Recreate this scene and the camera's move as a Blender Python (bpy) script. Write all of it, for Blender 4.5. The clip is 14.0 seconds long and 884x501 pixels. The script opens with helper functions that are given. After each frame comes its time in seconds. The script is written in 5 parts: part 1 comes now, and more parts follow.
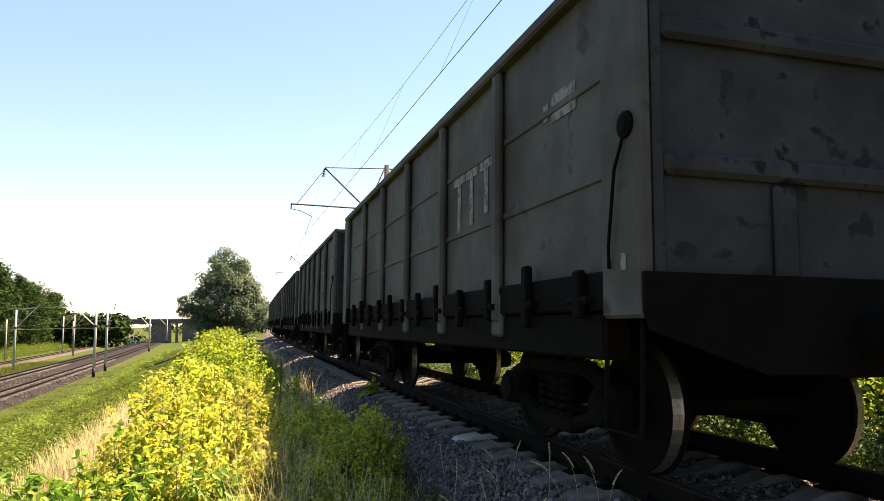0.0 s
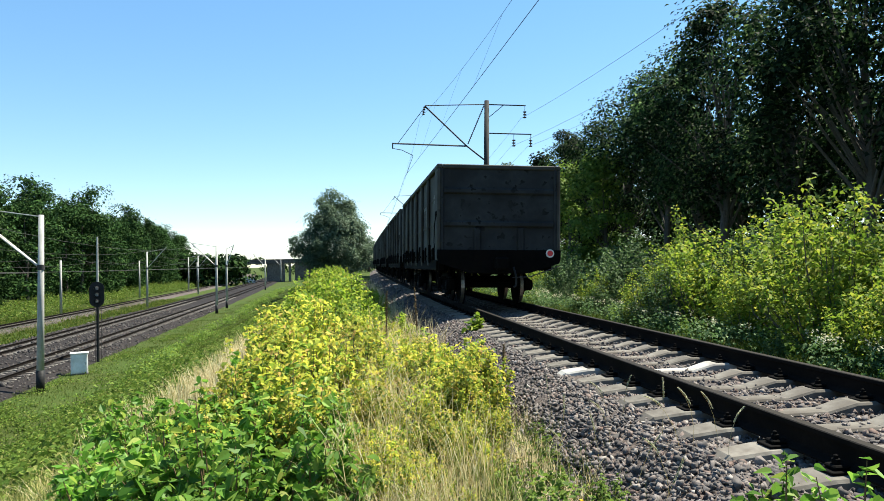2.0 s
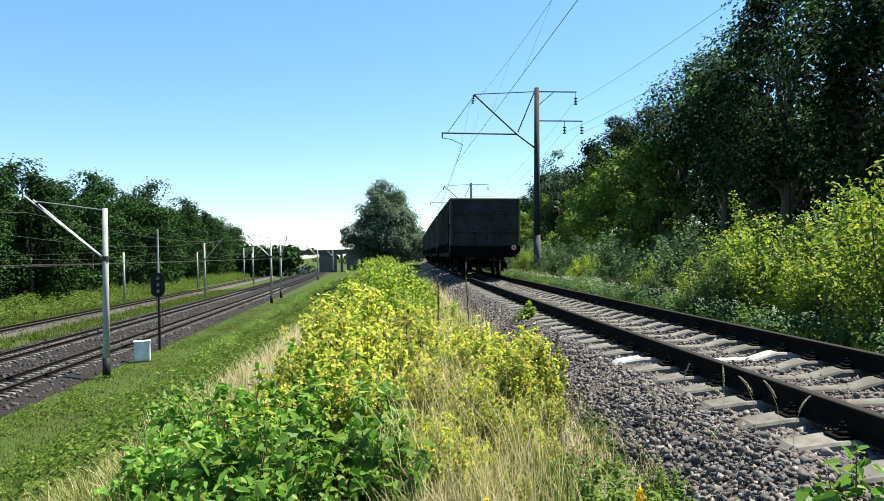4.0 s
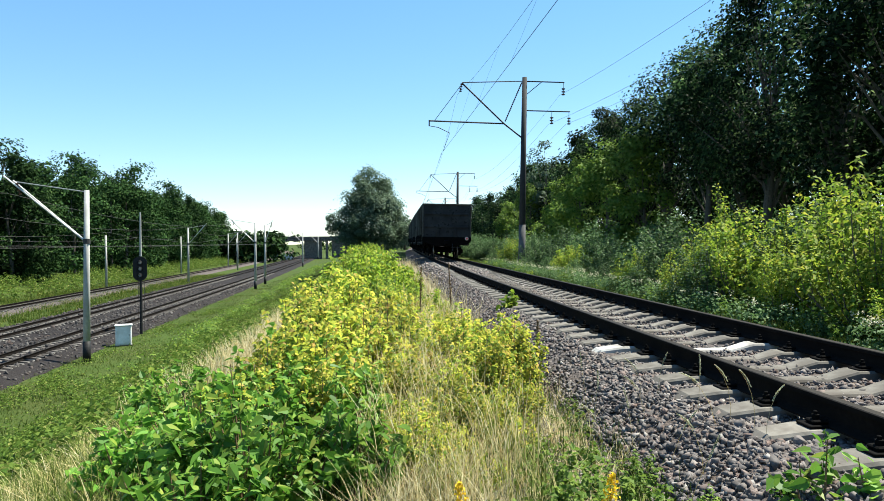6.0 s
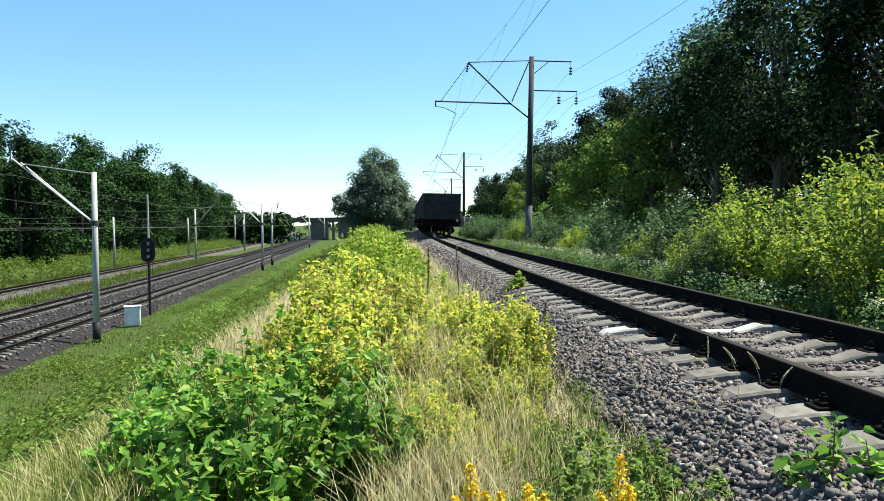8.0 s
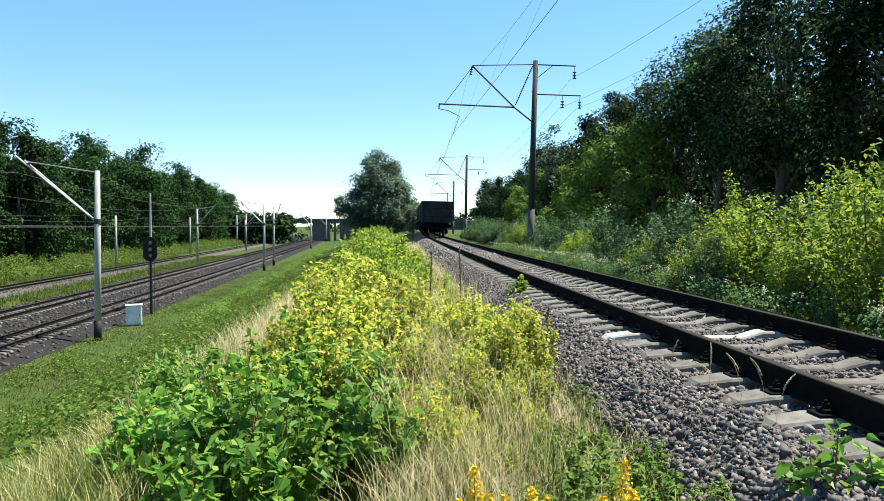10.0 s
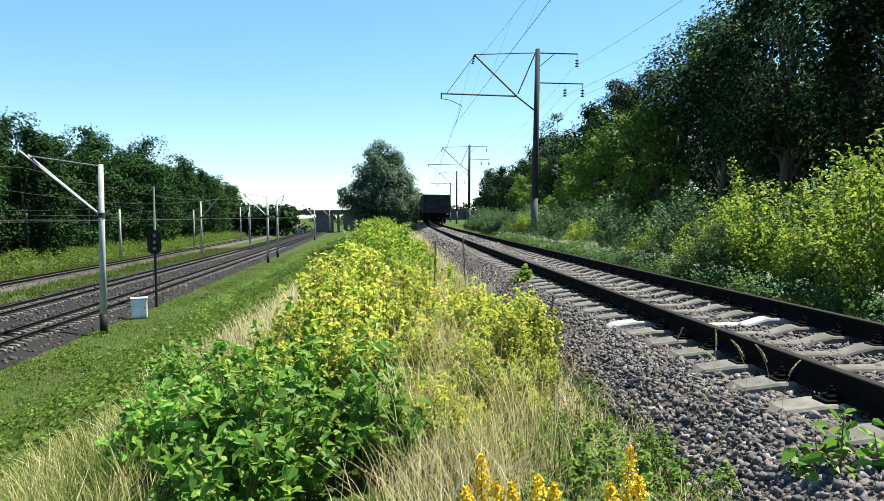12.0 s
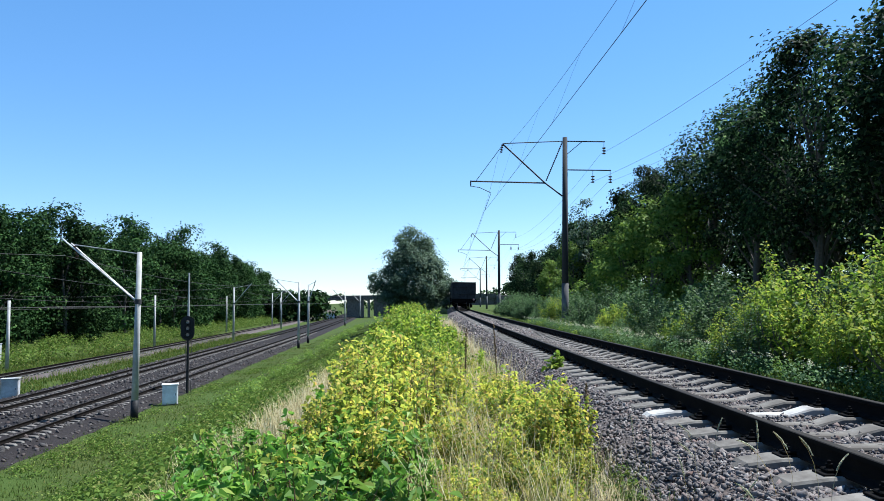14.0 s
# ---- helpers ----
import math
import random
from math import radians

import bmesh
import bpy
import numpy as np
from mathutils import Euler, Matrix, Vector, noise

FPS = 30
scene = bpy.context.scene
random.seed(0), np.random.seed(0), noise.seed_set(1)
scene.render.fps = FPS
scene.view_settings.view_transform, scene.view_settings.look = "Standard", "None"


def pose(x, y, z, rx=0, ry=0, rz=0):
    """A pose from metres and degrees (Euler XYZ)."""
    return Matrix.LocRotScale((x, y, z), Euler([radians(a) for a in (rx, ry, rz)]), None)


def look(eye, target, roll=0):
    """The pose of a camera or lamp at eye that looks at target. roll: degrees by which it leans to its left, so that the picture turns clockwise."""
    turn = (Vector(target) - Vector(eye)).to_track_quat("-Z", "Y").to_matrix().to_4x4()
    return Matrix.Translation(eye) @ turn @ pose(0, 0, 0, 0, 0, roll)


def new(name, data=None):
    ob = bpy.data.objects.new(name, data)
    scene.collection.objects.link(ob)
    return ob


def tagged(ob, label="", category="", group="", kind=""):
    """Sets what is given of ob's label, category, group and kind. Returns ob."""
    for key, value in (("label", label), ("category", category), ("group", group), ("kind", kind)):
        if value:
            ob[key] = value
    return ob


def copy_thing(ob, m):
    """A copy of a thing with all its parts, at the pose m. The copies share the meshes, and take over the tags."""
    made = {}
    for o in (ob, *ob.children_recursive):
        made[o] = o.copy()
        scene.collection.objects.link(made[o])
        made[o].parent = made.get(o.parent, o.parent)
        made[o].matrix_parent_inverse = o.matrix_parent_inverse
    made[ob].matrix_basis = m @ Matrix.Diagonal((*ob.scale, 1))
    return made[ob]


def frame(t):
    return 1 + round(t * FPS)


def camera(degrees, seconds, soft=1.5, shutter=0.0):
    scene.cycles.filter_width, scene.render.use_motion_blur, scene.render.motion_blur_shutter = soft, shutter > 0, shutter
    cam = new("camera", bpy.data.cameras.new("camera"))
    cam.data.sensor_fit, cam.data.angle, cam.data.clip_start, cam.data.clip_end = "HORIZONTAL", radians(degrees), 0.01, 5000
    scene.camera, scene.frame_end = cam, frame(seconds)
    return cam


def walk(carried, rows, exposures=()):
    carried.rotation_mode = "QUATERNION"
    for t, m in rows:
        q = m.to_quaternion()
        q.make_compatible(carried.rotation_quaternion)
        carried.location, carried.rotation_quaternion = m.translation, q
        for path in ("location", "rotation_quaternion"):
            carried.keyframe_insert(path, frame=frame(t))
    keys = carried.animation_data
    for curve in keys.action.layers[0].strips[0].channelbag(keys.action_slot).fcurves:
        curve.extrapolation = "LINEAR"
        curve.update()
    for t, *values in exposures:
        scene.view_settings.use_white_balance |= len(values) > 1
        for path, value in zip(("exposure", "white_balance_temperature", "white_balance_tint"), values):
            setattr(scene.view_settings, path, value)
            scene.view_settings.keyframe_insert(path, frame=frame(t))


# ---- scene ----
# ---- camera ----
cam = camera(64.98, 14.0, soft=0.85)
PATH = [
    (0, pose(-0.021, -0.182, 1.151, 95.92, 0.81, -16.09)),
    (0.5, pose(0.018, -0.119, 1.138, 93.60, 2.56, -11.68)),
    (1, pose(0.018, -0.056, 1.113, 92.76, 2.84, -10.0)),
    (1.5, pose(0.023, -0.026, 1.089, 92.30, 1.51, -8.71)),
    (2, pose(0.013, 0.016, 1.09, 91.02, 1.24, -7.66)),
    (2.5, pose(-0.036, 0.03, 1.079, 90.50, 2.74, -5.12)),
    (5, pose(0.025, 0.029, 1.07, 90.16, 1.26, -3.17)),
    (5.5, pose(0.035, 0.052, 1.062, 89.98, 1.4, -4.41)),
    (6, pose(0.033, 0.049, 1.042, 89.33, 0.63, -4.71)),
    (6.5, pose(0.021, 0.046, 1.052, 88.15, 1.61, -4.32)),
    (7, pose(0.013, 0.041, 1.06, 88.27, 1.38, -3.93)),
    (7.5, pose(0.017, 0.043, 1.061, 87.89, 0.53, -4.51)),
    (8, pose(0.014, 0.037, 1.059, 87.75, 0.75, -4.19)),
    (10.5, pose(-0.014, 0.022, 1.063, 87.98, 0.0, -4.05)),
    (11, pose(-0.009, 0.026, 1.056, 87.90, 0.6, -3.57)),
    (11.5, pose(-0.014, 0.015, 1.057, 87.40, 0.86, -3.47)),
    (12, pose(-0.018, 0.016, 1.06, 87.15, 0.65, -3.78)),
    (12.5, pose(-0.023, 0.007, 1.065, 87.76, 0.52, -3.83)),
    (13, pose(-0.029, 0.007, 1.063, 88.45, 0.8, -3.37)),
    (13.5, pose(-0.035, -0.021, 1.106, 90.88, 1.43, -2.49)),
    (14, pose(-0.028, -0.028, 1.084, 94.19, 0.84, -1.31)),
]
EXPOSURE = [(0.0, 2.05, 9600, 24), (0.5, 1.95, 11500, 28), (1.0, 1.75, 11500, 28), (1.5, 1.6, 9200, 22), (2.0, 1.45, 6600, 5), (2.5, 1.45, 6500, 5), (8.0, 1.45, 6300, 3), (13.0, 1.45, 6300, 3), (13.5, 1.35, 5900, 5), (14.0, 1.18, 5600, 9)]
walk(cam, PATH, EXPOSURE)

# ---- light ----
SUN_DIR = Vector((0.475, 0.23, 0.87)).normalized()
elevation = math.asin(SUN_DIR.z)
azimuth = math.atan2(SUN_DIR.x, SUN_DIR.y)
world = bpy.data.worlds.new("summer_sky")
scene.world = world
world.use_nodes = True
wn = world.node_tree.nodes
wl = world.node_tree.links
sky = wn.new("ShaderNodeTexSky")
sky.sky_type, sky.sun_disc = "NISHITA", False
sky.sun_elevation, sky.sun_rotation = elevation, azimuth
sky.altitude = 1000
sky.air_density, sky.dust_density, sky.ozone_density = 1.0, 0.05, 3.0
wn["Background"].inputs["Strength"].default_value = 0.140
tint = wn.new("ShaderNodeHueSaturation")
tint.inputs["Saturation"].default_value = 1.42
even = wn.new("ShaderNodeGamma")
even.inputs["Gamma"].default_value = 0.66
wl.new(sky.outputs["Color"], even.inputs["Color"])
wl.new(even.outputs["Color"], tint.inputs["Color"])
wl.new(tint.outputs["Color"], wn["Background"].inputs["Color"])
sun_data = bpy.data.lights.new("sun", "SUN")
sun_data.energy, sun_data.angle, sun_data.color = 5.0, radians(0.55), (1.0, 0.94, 0.82)
sun = new("sun", sun_data)
sun.matrix_world = look(SUN_DIR * 60, (0, 0, 0))


# ---- materials ----
def ramp(nodes, stops):
    r = nodes.new("ShaderNodeValToRGB")
    e = r.color_ramp.elements
    while len(e) < len(stops):
        e.new(0.5)
    for k, (p, c) in enumerate(stops):
        e[k].position, e[k].color = p, (*c, 1)
    return r


def surface(name, stops, scale=4.0, patch=None, patch_scale=0.6, rough=0.85, metal=0.0, bump=0.3, bump_scale=30.0, depth=0.01, vary=0.0, spread=1.0):
    """A surface in world metres: fine grain through stops, larger patches tinted to patch, relief, and a spread from piece to piece."""
    m = bpy.data.materials.new(name)
    m.use_nodes = True
    n, l = m.node_tree.nodes, m.node_tree.links
    b = n["Principled BSDF"]
    b.inputs["Roughness"].default_value, b.inputs["Metallic"].default_value = rough, metal
    tc = n.new("ShaderNodeTexCoord")
    grain = n.new("ShaderNodeTexNoise")
    grain.inputs["Scale"].default_value, grain.inputs["Detail"].default_value = scale, 6
    l.new(tc.outputs["Object"], grain.inputs["Vector"])
    r = ramp(n, stops)
    l.new(grain.outputs["Fac"], r.inputs["Fac"])
    colour = r.outputs["Color"]
    if patch:
        big = n.new("ShaderNodeTexNoise")
        big.inputs["Scale"].default_value, big.inputs["Detail"].default_value = patch_scale, 4
        l.new(tc.outputs["Object"], big.inputs["Vector"])
        pr = ramp(n, [(0.5 - 0.12 * spread, (0, 0, 0)), (0.5 + 0.14 * spread, (1, 1, 1))])
        l.new(big.outputs["Fac"], pr.inputs["Fac"])
        mix = n.new("ShaderNodeMix")
        mix.data_type = "RGBA"
        l.new(pr.outputs["Color"], mix.inputs["Factor"])
        l.new(colour, mix.inputs["A"])
        mix.inputs["B"].default_value = (*patch, 1)
        colour = mix.outputs["Result"]
    if vary:
        info = n.new("ShaderNodeObjectInfo")
        rr = n.new("ShaderNodeMapRange")
        rr.inputs["To Min"].default_value, rr.inputs["To Max"].default_value = 1 - vary, 1 + vary
        l.new(info.outputs["Random"], rr.inputs["Value"])
        hv = n.new("ShaderNodeHueSaturation")
        l.new(rr.outputs["Result"], hv.inputs["Value"])
        l.new(colour, hv.inputs["Color"])
        colour = hv.outputs["Color"]
    l.new(colour, b.inputs["Base Color"])
    if bump:
        fine = n.new("ShaderNodeTexNoise")
        fine.inputs["Scale"].default_value, fine.inputs["Detail"].default_value = bump_scale, 5
        l.new(tc.outputs["Object"], fine.inputs["Vector"])
        bp = n.new("ShaderNodeBump")
        bp.inputs["Strength"].default_value, bp.inputs["Distance"].default_value = bump, depth
        l.new(fine.outputs["Fac"], bp.inputs["Height"])
        l.new(bp.outputs["Normal"], b.inputs["Normal"])
    return m


def foliage(name, stops, through_light=0.35, rough=0.7, vary=0.12):
    """Leaves: each leaf takes its own tint, and some light shines through."""
    m = bpy.data.materials.new(name)
    m.use_nodes = True
    n, l = m.node_tree.nodes, m.node_tree.links
    b = n["Principled BSDF"]
    b.inputs["Roughness"].default_value = rough
    b.inputs["Specular IOR Level"].default_value = 0.25
    geo, info = n.new("ShaderNodeNewGeometry"), n.new("ShaderNodeObjectInfo")
    r = ramp(n, stops)
    l.new(geo.outputs["Random Per Island"], r.inputs["Fac"])
    rr = n.new("ShaderNodeMapRange")
    rr.inputs["To Min"].default_value, rr.inputs["To Max"].default_value = 1 - vary, 1 + vary
    l.new(info.outputs["Random"], rr.inputs["Value"])
    hv = n.new("ShaderNodeHueSaturation")
    l.new(rr.outputs["Result"], hv.inputs["Value"])
    l.new(r.outputs["Color"], hv.inputs["Color"])
    l.new(hv.outputs["Color"], b.inputs["Base Color"])
    tr, mx = n.new("ShaderNodeBsdfTranslucent"), n.new("ShaderNodeMixShader")
    l.new(hv.outputs["Color"], tr.inputs["Color"])
    mx.inputs["Fac"].default_value = through_light
    l.new(b.outputs["BSDF"], mx.inputs[1])
    l.new(tr.outputs["BSDF"], mx.inputs[2])
    l.new(mx.outputs["Shader"], n["Material Output"].inputs["Surface"])
    return m


M = {}
M["soil"] = surface("dry_soil_and_grass", [(0.3, (0.026, 0.042, 0.009)), (0.55, (0.052, 0.068, 0.016)), (0.75, (0.095, 0.090, 0.036))], 9.0, (0.046, 0.072, 0.015), 0.22, 0.95, bump=0.8, bump_scale=14, depth=0.06)
M["ballast"] = surface("crushed_stone_bed", [(0.3, (0.045, 0.038, 0.037)), (0.7, (0.13, 0.11, 0.105))], 18.0, (0.085, 0.065, 0.055), 0.8, 0.95, bump=1.0, bump_scale=22, depth=0.05)
M["old_ballast"] = surface("oily_old_ballast", [(0.3, (0.012, 0.010, 0.010)), (0.7, (0.040, 0.035, 0.034))], 9.0, (0.020, 0.017, 0.017), 0.25, 0.95, bump=1.0, bump_scale=12, depth=0.05)
M["stone"] = None
M["concrete"] = surface("weathered_concrete", [(0.3, (0.115, 0.102, 0.088)), (0.7, (0.205, 0.190, 0.166))], 14.0, (0.080, 0.068, 0.057), 1.7, 0.9, bump=0.35, bump_scale=60, depth=0.004, vary=0.2)
M["old_concrete"] = surface("oil_stained_concrete", [(0.3, (0.10, 0.09, 0.08)), (0.7, (0.17, 0.16, 0.145))], 14.0, (0.07, 0.06, 0.055), 1.7, 0.9, bump=0.35, bump_scale=60, depth=0.004, vary=0.25)
M["sleeper_white"] = surface("whitewashed_concrete", [(0.3, (0.34, 0.33, 0.31)), (0.6, (0.48, 0.47, 0.44))], 7.0, (0.22, 0.20, 0.18), 2.5, 0.9, bump=0.3, bump_scale=60, depth=0.004)
M["pole_concrete"] = surface("pole_concrete", [(0.3, (0.36, 0.36, 0.34)), (0.7, (0.50, 0.50, 0.47))], 5.0, (0.30, 0.29, 0.27), 0.7, 0.85, bump=0.25, bump_scale=40, depth=0.004, vary=0.1)
M["dark_pole"] = surface("dark_weathered_pole", [(0.3, (0.014, 0.015, 0.018)), (0.7, (0.030, 0.031, 0.034))], 6.0, (0.018, 0.018, 0.018), 0.9, 0.9, bump=0.25, bump_scale=40, depth=0.004)
M["grey_pole"] = surface("grey_weathered_pole_foot", [(0.3, (0.065, 0.068, 0.072)), (0.7, (0.105, 0.108, 0.112))], 6.0, (0.05, 0.05, 0.05), 0.9, 0.9, bump=0.25, bump_scale=40, depth=0.004)
# rust deepened to near black: the rails' shadow side is painted in
M["rail_side"] = surface("shade_dark_rusted_rail", [(0.3, (0.006, 0.0045, 0.004)), (0.7, (0.012, 0.009, 0.007))], 30.0, (0.005, 0.004, 0.0035), 3.0, 1.0, 0.0, 0.4, 120, 0.003)
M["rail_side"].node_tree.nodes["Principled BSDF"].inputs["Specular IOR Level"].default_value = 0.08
# worn head, its dark backlit look put into the colour
M["rail_head"] = surface("backlit_dark_worn_steel", [(0.3, (0.012, 0.010, 0.008)), (0.7, (0.024, 0.020, 0.017))], 40.0, None, 1.0, 0.7, 0.0, 0.1, 150, 0.001)
M["iron"] = surface("dark_weathered_iron", [(0.3, (0.025, 0.025, 0.028)), (0.7, (0.055, 0.055, 0.058))], 12.0, (0.04, 0.03, 0.025), 2.0, 0.7, 0.3, 0.2, 60, 0.002)
M["light_iron"] = surface("pale_painted_iron", [(0.3, (0.40, 0.41, 0.42)), (0.7, (0.52, 0.53, 0.53))], 8.0, (0.30, 0.29, 0.27), 1.6, 0.6, 0.2, 0.2, 60, 0.002)
M["wire"] = surface("dull_copper_wire", [(0.3, (0.05, 0.045, 0.04)), (0.7, (0.09, 0.08, 0.07))], 8.0, None, 1, 0.6, 0.6, 0)
M["insulator"] = surface("brown_glazed_porcelain", [(0.3, (0.05, 0.02, 0.012)), (0.7, (0.10, 0.045, 0.03))], 20.0, None, 1, 0.25, 0, 0)
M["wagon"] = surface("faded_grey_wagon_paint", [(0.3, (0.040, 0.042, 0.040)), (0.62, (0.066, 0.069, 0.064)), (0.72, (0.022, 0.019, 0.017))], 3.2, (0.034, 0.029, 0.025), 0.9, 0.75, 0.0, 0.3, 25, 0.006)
# scuffs, and the ends' shade painted in as a darker grey than the sides
M["wagon_end"] = surface("scuffed_shade_dark_end_paint", [(0.3, (0.022, 0.025, 0.029)), (0.58, (0.034, 0.038, 0.041)), (0.63, (0.005, 0.005, 0.005))], 5.0, (0.018, 0.019, 0.021), 1.3, 0.75, 0.0, 0.4, 18, 0.008)
# grime, with the deep shade under the body painted in as near-black
M["underframe"] = surface("grimy_shade_black_underframe", [(0.3, (0.0018, 0.0018, 0.002)), (0.7, (0.0042, 0.004, 0.004))], 10.0, (0.005, 0.004, 0.0035), 1.5, 0.9, 0.0, 0.4, 40, 0.006)
M["tread"] = surface("bright_wheel_tread", [(0.3, (0.20, 0.19, 0.18)), (0.7, (0.32, 0.30, 0.28))], 30.0, None, 1, 0.45, 0.9, 0)
M["red"] = surface("red_reflector", [(0.3, (0.50, 0.02, 0.03)), (0.7, (0.62, 0.03, 0.04))], 30.0, None, 1, 0.4, 0, 0)
M["white"] = surface("white_enamel", [(0.3, (0.72, 0.72, 0.72)), (0.7, (0.82, 0.82, 0.82))], 10.0, (0.60, 0.59, 0.56), 2.0, 0.6, 0, 0.1, 50, 0.002)
M["chalk"] = surface("worn_white_lettering", [(0.42, (0.05, 0.05, 0.048)), (0.55, (0.15, 0.15, 0.145))], 14.0, None, 1, 0.8, 0, 0)
M["black"] = surface("matt_black_paint", [(0.3, (0.012, 0.012, 0.013)), (0.7, (0.025, 0.025, 0.026))], 10.0, None, 1, 0.6, 0, 0.1, 60, 0.002)
# pale base colour paints in the white reflection on the lenses
M["lens"] = surface("pale_reflection_signal_glass", [(0.3, (0.45, 0.46, 0.47)), (0.7, (0.60, 0.61, 0.62))], 20.0, None, 1, 0.12, 0, 0)
M["bark"] = surface("grey_brown_bark", [(0.3, (0.05, 0.04, 0.032)), (0.7, (0.12, 0.10, 0.08))], 14.0, (0.08, 0.075, 0.06), 1.2, 0.95, 0, 0.8, 30, 0.02)
M["stalk"] = surface("dry_brown_stalk", [(0.3, (0.09, 0.055, 0.025)), (0.7, (0.17, 0.11, 0.05))], 30.0, None, 1, 0.9, 0, 0)
# dark stops paint in the wood's deep shade, the pale top stop its sunlit leaves
M["wood_leaf"] = foliage("shade_and_sun_woodland_leaves", [(0.0, (0.006, 0.017, 0.006)), (0.5, (0.014, 0.034, 0.012)), (0.85, (0.046, 0.086, 0.031)), (1.0, (0.15, 0.21, 0.085))], 0.5, vary=0.6)
M["wood_leaf"].node_tree.nodes["Principled BSDF"].inputs["Specular IOR Level"].default_value = 0.1
M["far_leaf"] = foliage("far_woodland_leaves", [(0.0, (0.007, 0.021, 0.007)), (0.5, (0.019, 0.047, 0.013)), (0.85, (0.038, 0.078, 0.021)), (1.0, (0.062, 0.105, 0.032))], 0.08, 0.9, vary=0.4)
M["far_leaf"].node_tree.nodes["Principled BSDF"].inputs["Specular IOR Level"].default_value = 0.05
M["lime_leaf"] = foliage("light_green_young_leaves", [(0.0, (0.06, 0.12, 0.018)), (0.5, (0.12, 0.20, 0.028)), (1.0, (0.20, 0.27, 0.05))], 0.45)
M["poplar_leaf"] = foliage("grey_green_tree_leaves", [(0.0, (0.045, 0.078, 0.046)), (0.5, (0.080, 0.125, 0.072)), (1.0, (0.135, 0.185, 0.112))], 0.3)
M["maple_leaf"] = foliage("yellow_green_maple_leaves", [(0.0, (0.085, 0.17, 0.018)), (0.4, (0.20, 0.30, 0.030)), (0.8, (0.32, 0.39, 0.045)), (1.0, (0.45, 0.43, 0.07))], 0.48, vary=0.2)
M["crest_leaf"] = foliage("sun_yellowed_maple_leaves", [(0.0, (0.090, 0.180, 0.030)), (0.3, (0.24, 0.32, 0.042)), (0.62, (0.43, 0.45, 0.058)), (0.88, (0.58, 0.50, 0.080)), (1.0, (0.52, 0.34, 0.12))], 0.52, vary=0.35)
M["bush_leaf"] = foliage("cool_green_bush_leaves", [(0.0, (0.036, 0.080, 0.026)), (0.5, (0.072, 0.135, 0.045)), (1.0, (0.13, 0.20, 0.078))], 0.35, vary=0.25)
M["big_leaf"] = foliage("broad_green_leaves", [(0.0, (0.070, 0.175, 0.020)), (0.5, (0.140, 0.290, 0.038)), (0.82, (0.24, 0.38, 0.06)), (1.0, (0.36, 0.41, 0.08))], 0.45, 0.5, 0.25)
M["big_leaf"].node_tree.nodes["Principled BSDF"].inputs["Specular IOR Level"].default_value = 0.22
M["dry_grass"] = foliage("straw_coloured_grass", [(0.0, (0.34, 0.25, 0.10)), (0.5, (0.58, 0.48, 0.25)), (1.0, (0.78, 0.71, 0.47))], 0.4)
M["green_grass"] = foliage("green_grass_blades", [(0.0, (0.026, 0.052, 0.007)), (0.5, (0.056, 0.090, 0.012)), (0.85, (0.100, 0.130, 0.020)), (1.0, (0.24, 0.21, 0.075))], 0.33)
M["pale_grass"] = foliage("pale_green_grass_blades", [(0.0, (0.10, 0.15, 0.03)), (0.5, (0.27, 0.28, 0.08)), (1.0, (0.55, 0.48, 0.22))], 0.4)
M["green_grass"].node_tree.nodes["Principled BSDF"].inputs["Specular IOR Level"].default_value = 0.08
M["litter"] = surface("dry_litter_and_soil", [(0.3, (0.10, 0.08, 0.05)), (0.5, (0.22, 0.17, 0.115)), (0.7, (0.36, 0.29, 0.20))], 22.0, (0.12, 0.11, 0.05), 1.6, 0.95, bump=1.0, bump_scale=45, depth=0.03)
M["slope_leaf"] = foliage("low_slope_weeds", [(0.0, (0.042, 0.085, 0.012)), (0.5, (0.080, 0.132, 0.020)), (0.9, (0.14, 0.19, 0.036)), (1.0, (0.22, 0.22, 0.07))], 0.35)
M["flower"] = foliage("yellow_blossom", [(0.0, (0.62, 0.40, 0.01)), (1.0, (0.80, 0.58, 0.03))], 0.2, 0.7)
M["pale_flower"] = foliage("pale_seed_heads", [(0.0, (0.36, 0.37, 0.22)), (1.0, (0.62, 0.60, 0.44))], 0.3, 0.7)


def stone_material(name, tone):
    m = surface(name, [(0.3, (0.5, 0.5, 0.5)), (0.7, (0.9, 0.9, 0.9))], 40.0, None, 1, 0.9, 0, 0.4, 90, 0.004)
    n, l = m.node_tree.nodes, m.node_tree.links
    geo = n.new("ShaderNodeNewGeometry")
    r = ramp(n, [(p, tuple(tone * v for v in c)) for p, c in [(0.0, (0.07, 0.06, 0.06)), (0.4, (0.17, 0.15, 0.145)), (0.7, (0.27, 0.23, 0.215)), (0.88, (0.20, 0.13, 0.11)), (1.0, (0.44, 0.41, 0.385))]])
    l.new(geo.outputs["Random Per Island"], r.inputs["Fac"])
    mix = n.new("ShaderNodeMix")
    mix.data_type, mix.blend_type = "RGBA", "MULTIPLY"
    mix.inputs["Factor"].default_value = 1.0
    old = n["Principled BSDF"].inputs["Base Color"].links[0].from_socket
    l.new(r.outputs["Color"], mix.inputs["A"])
    l.new(old, mix.inputs["B"])
    l.new(mix.outputs["Result"], n["Principled BSDF"].inputs["Base Color"])
    return m


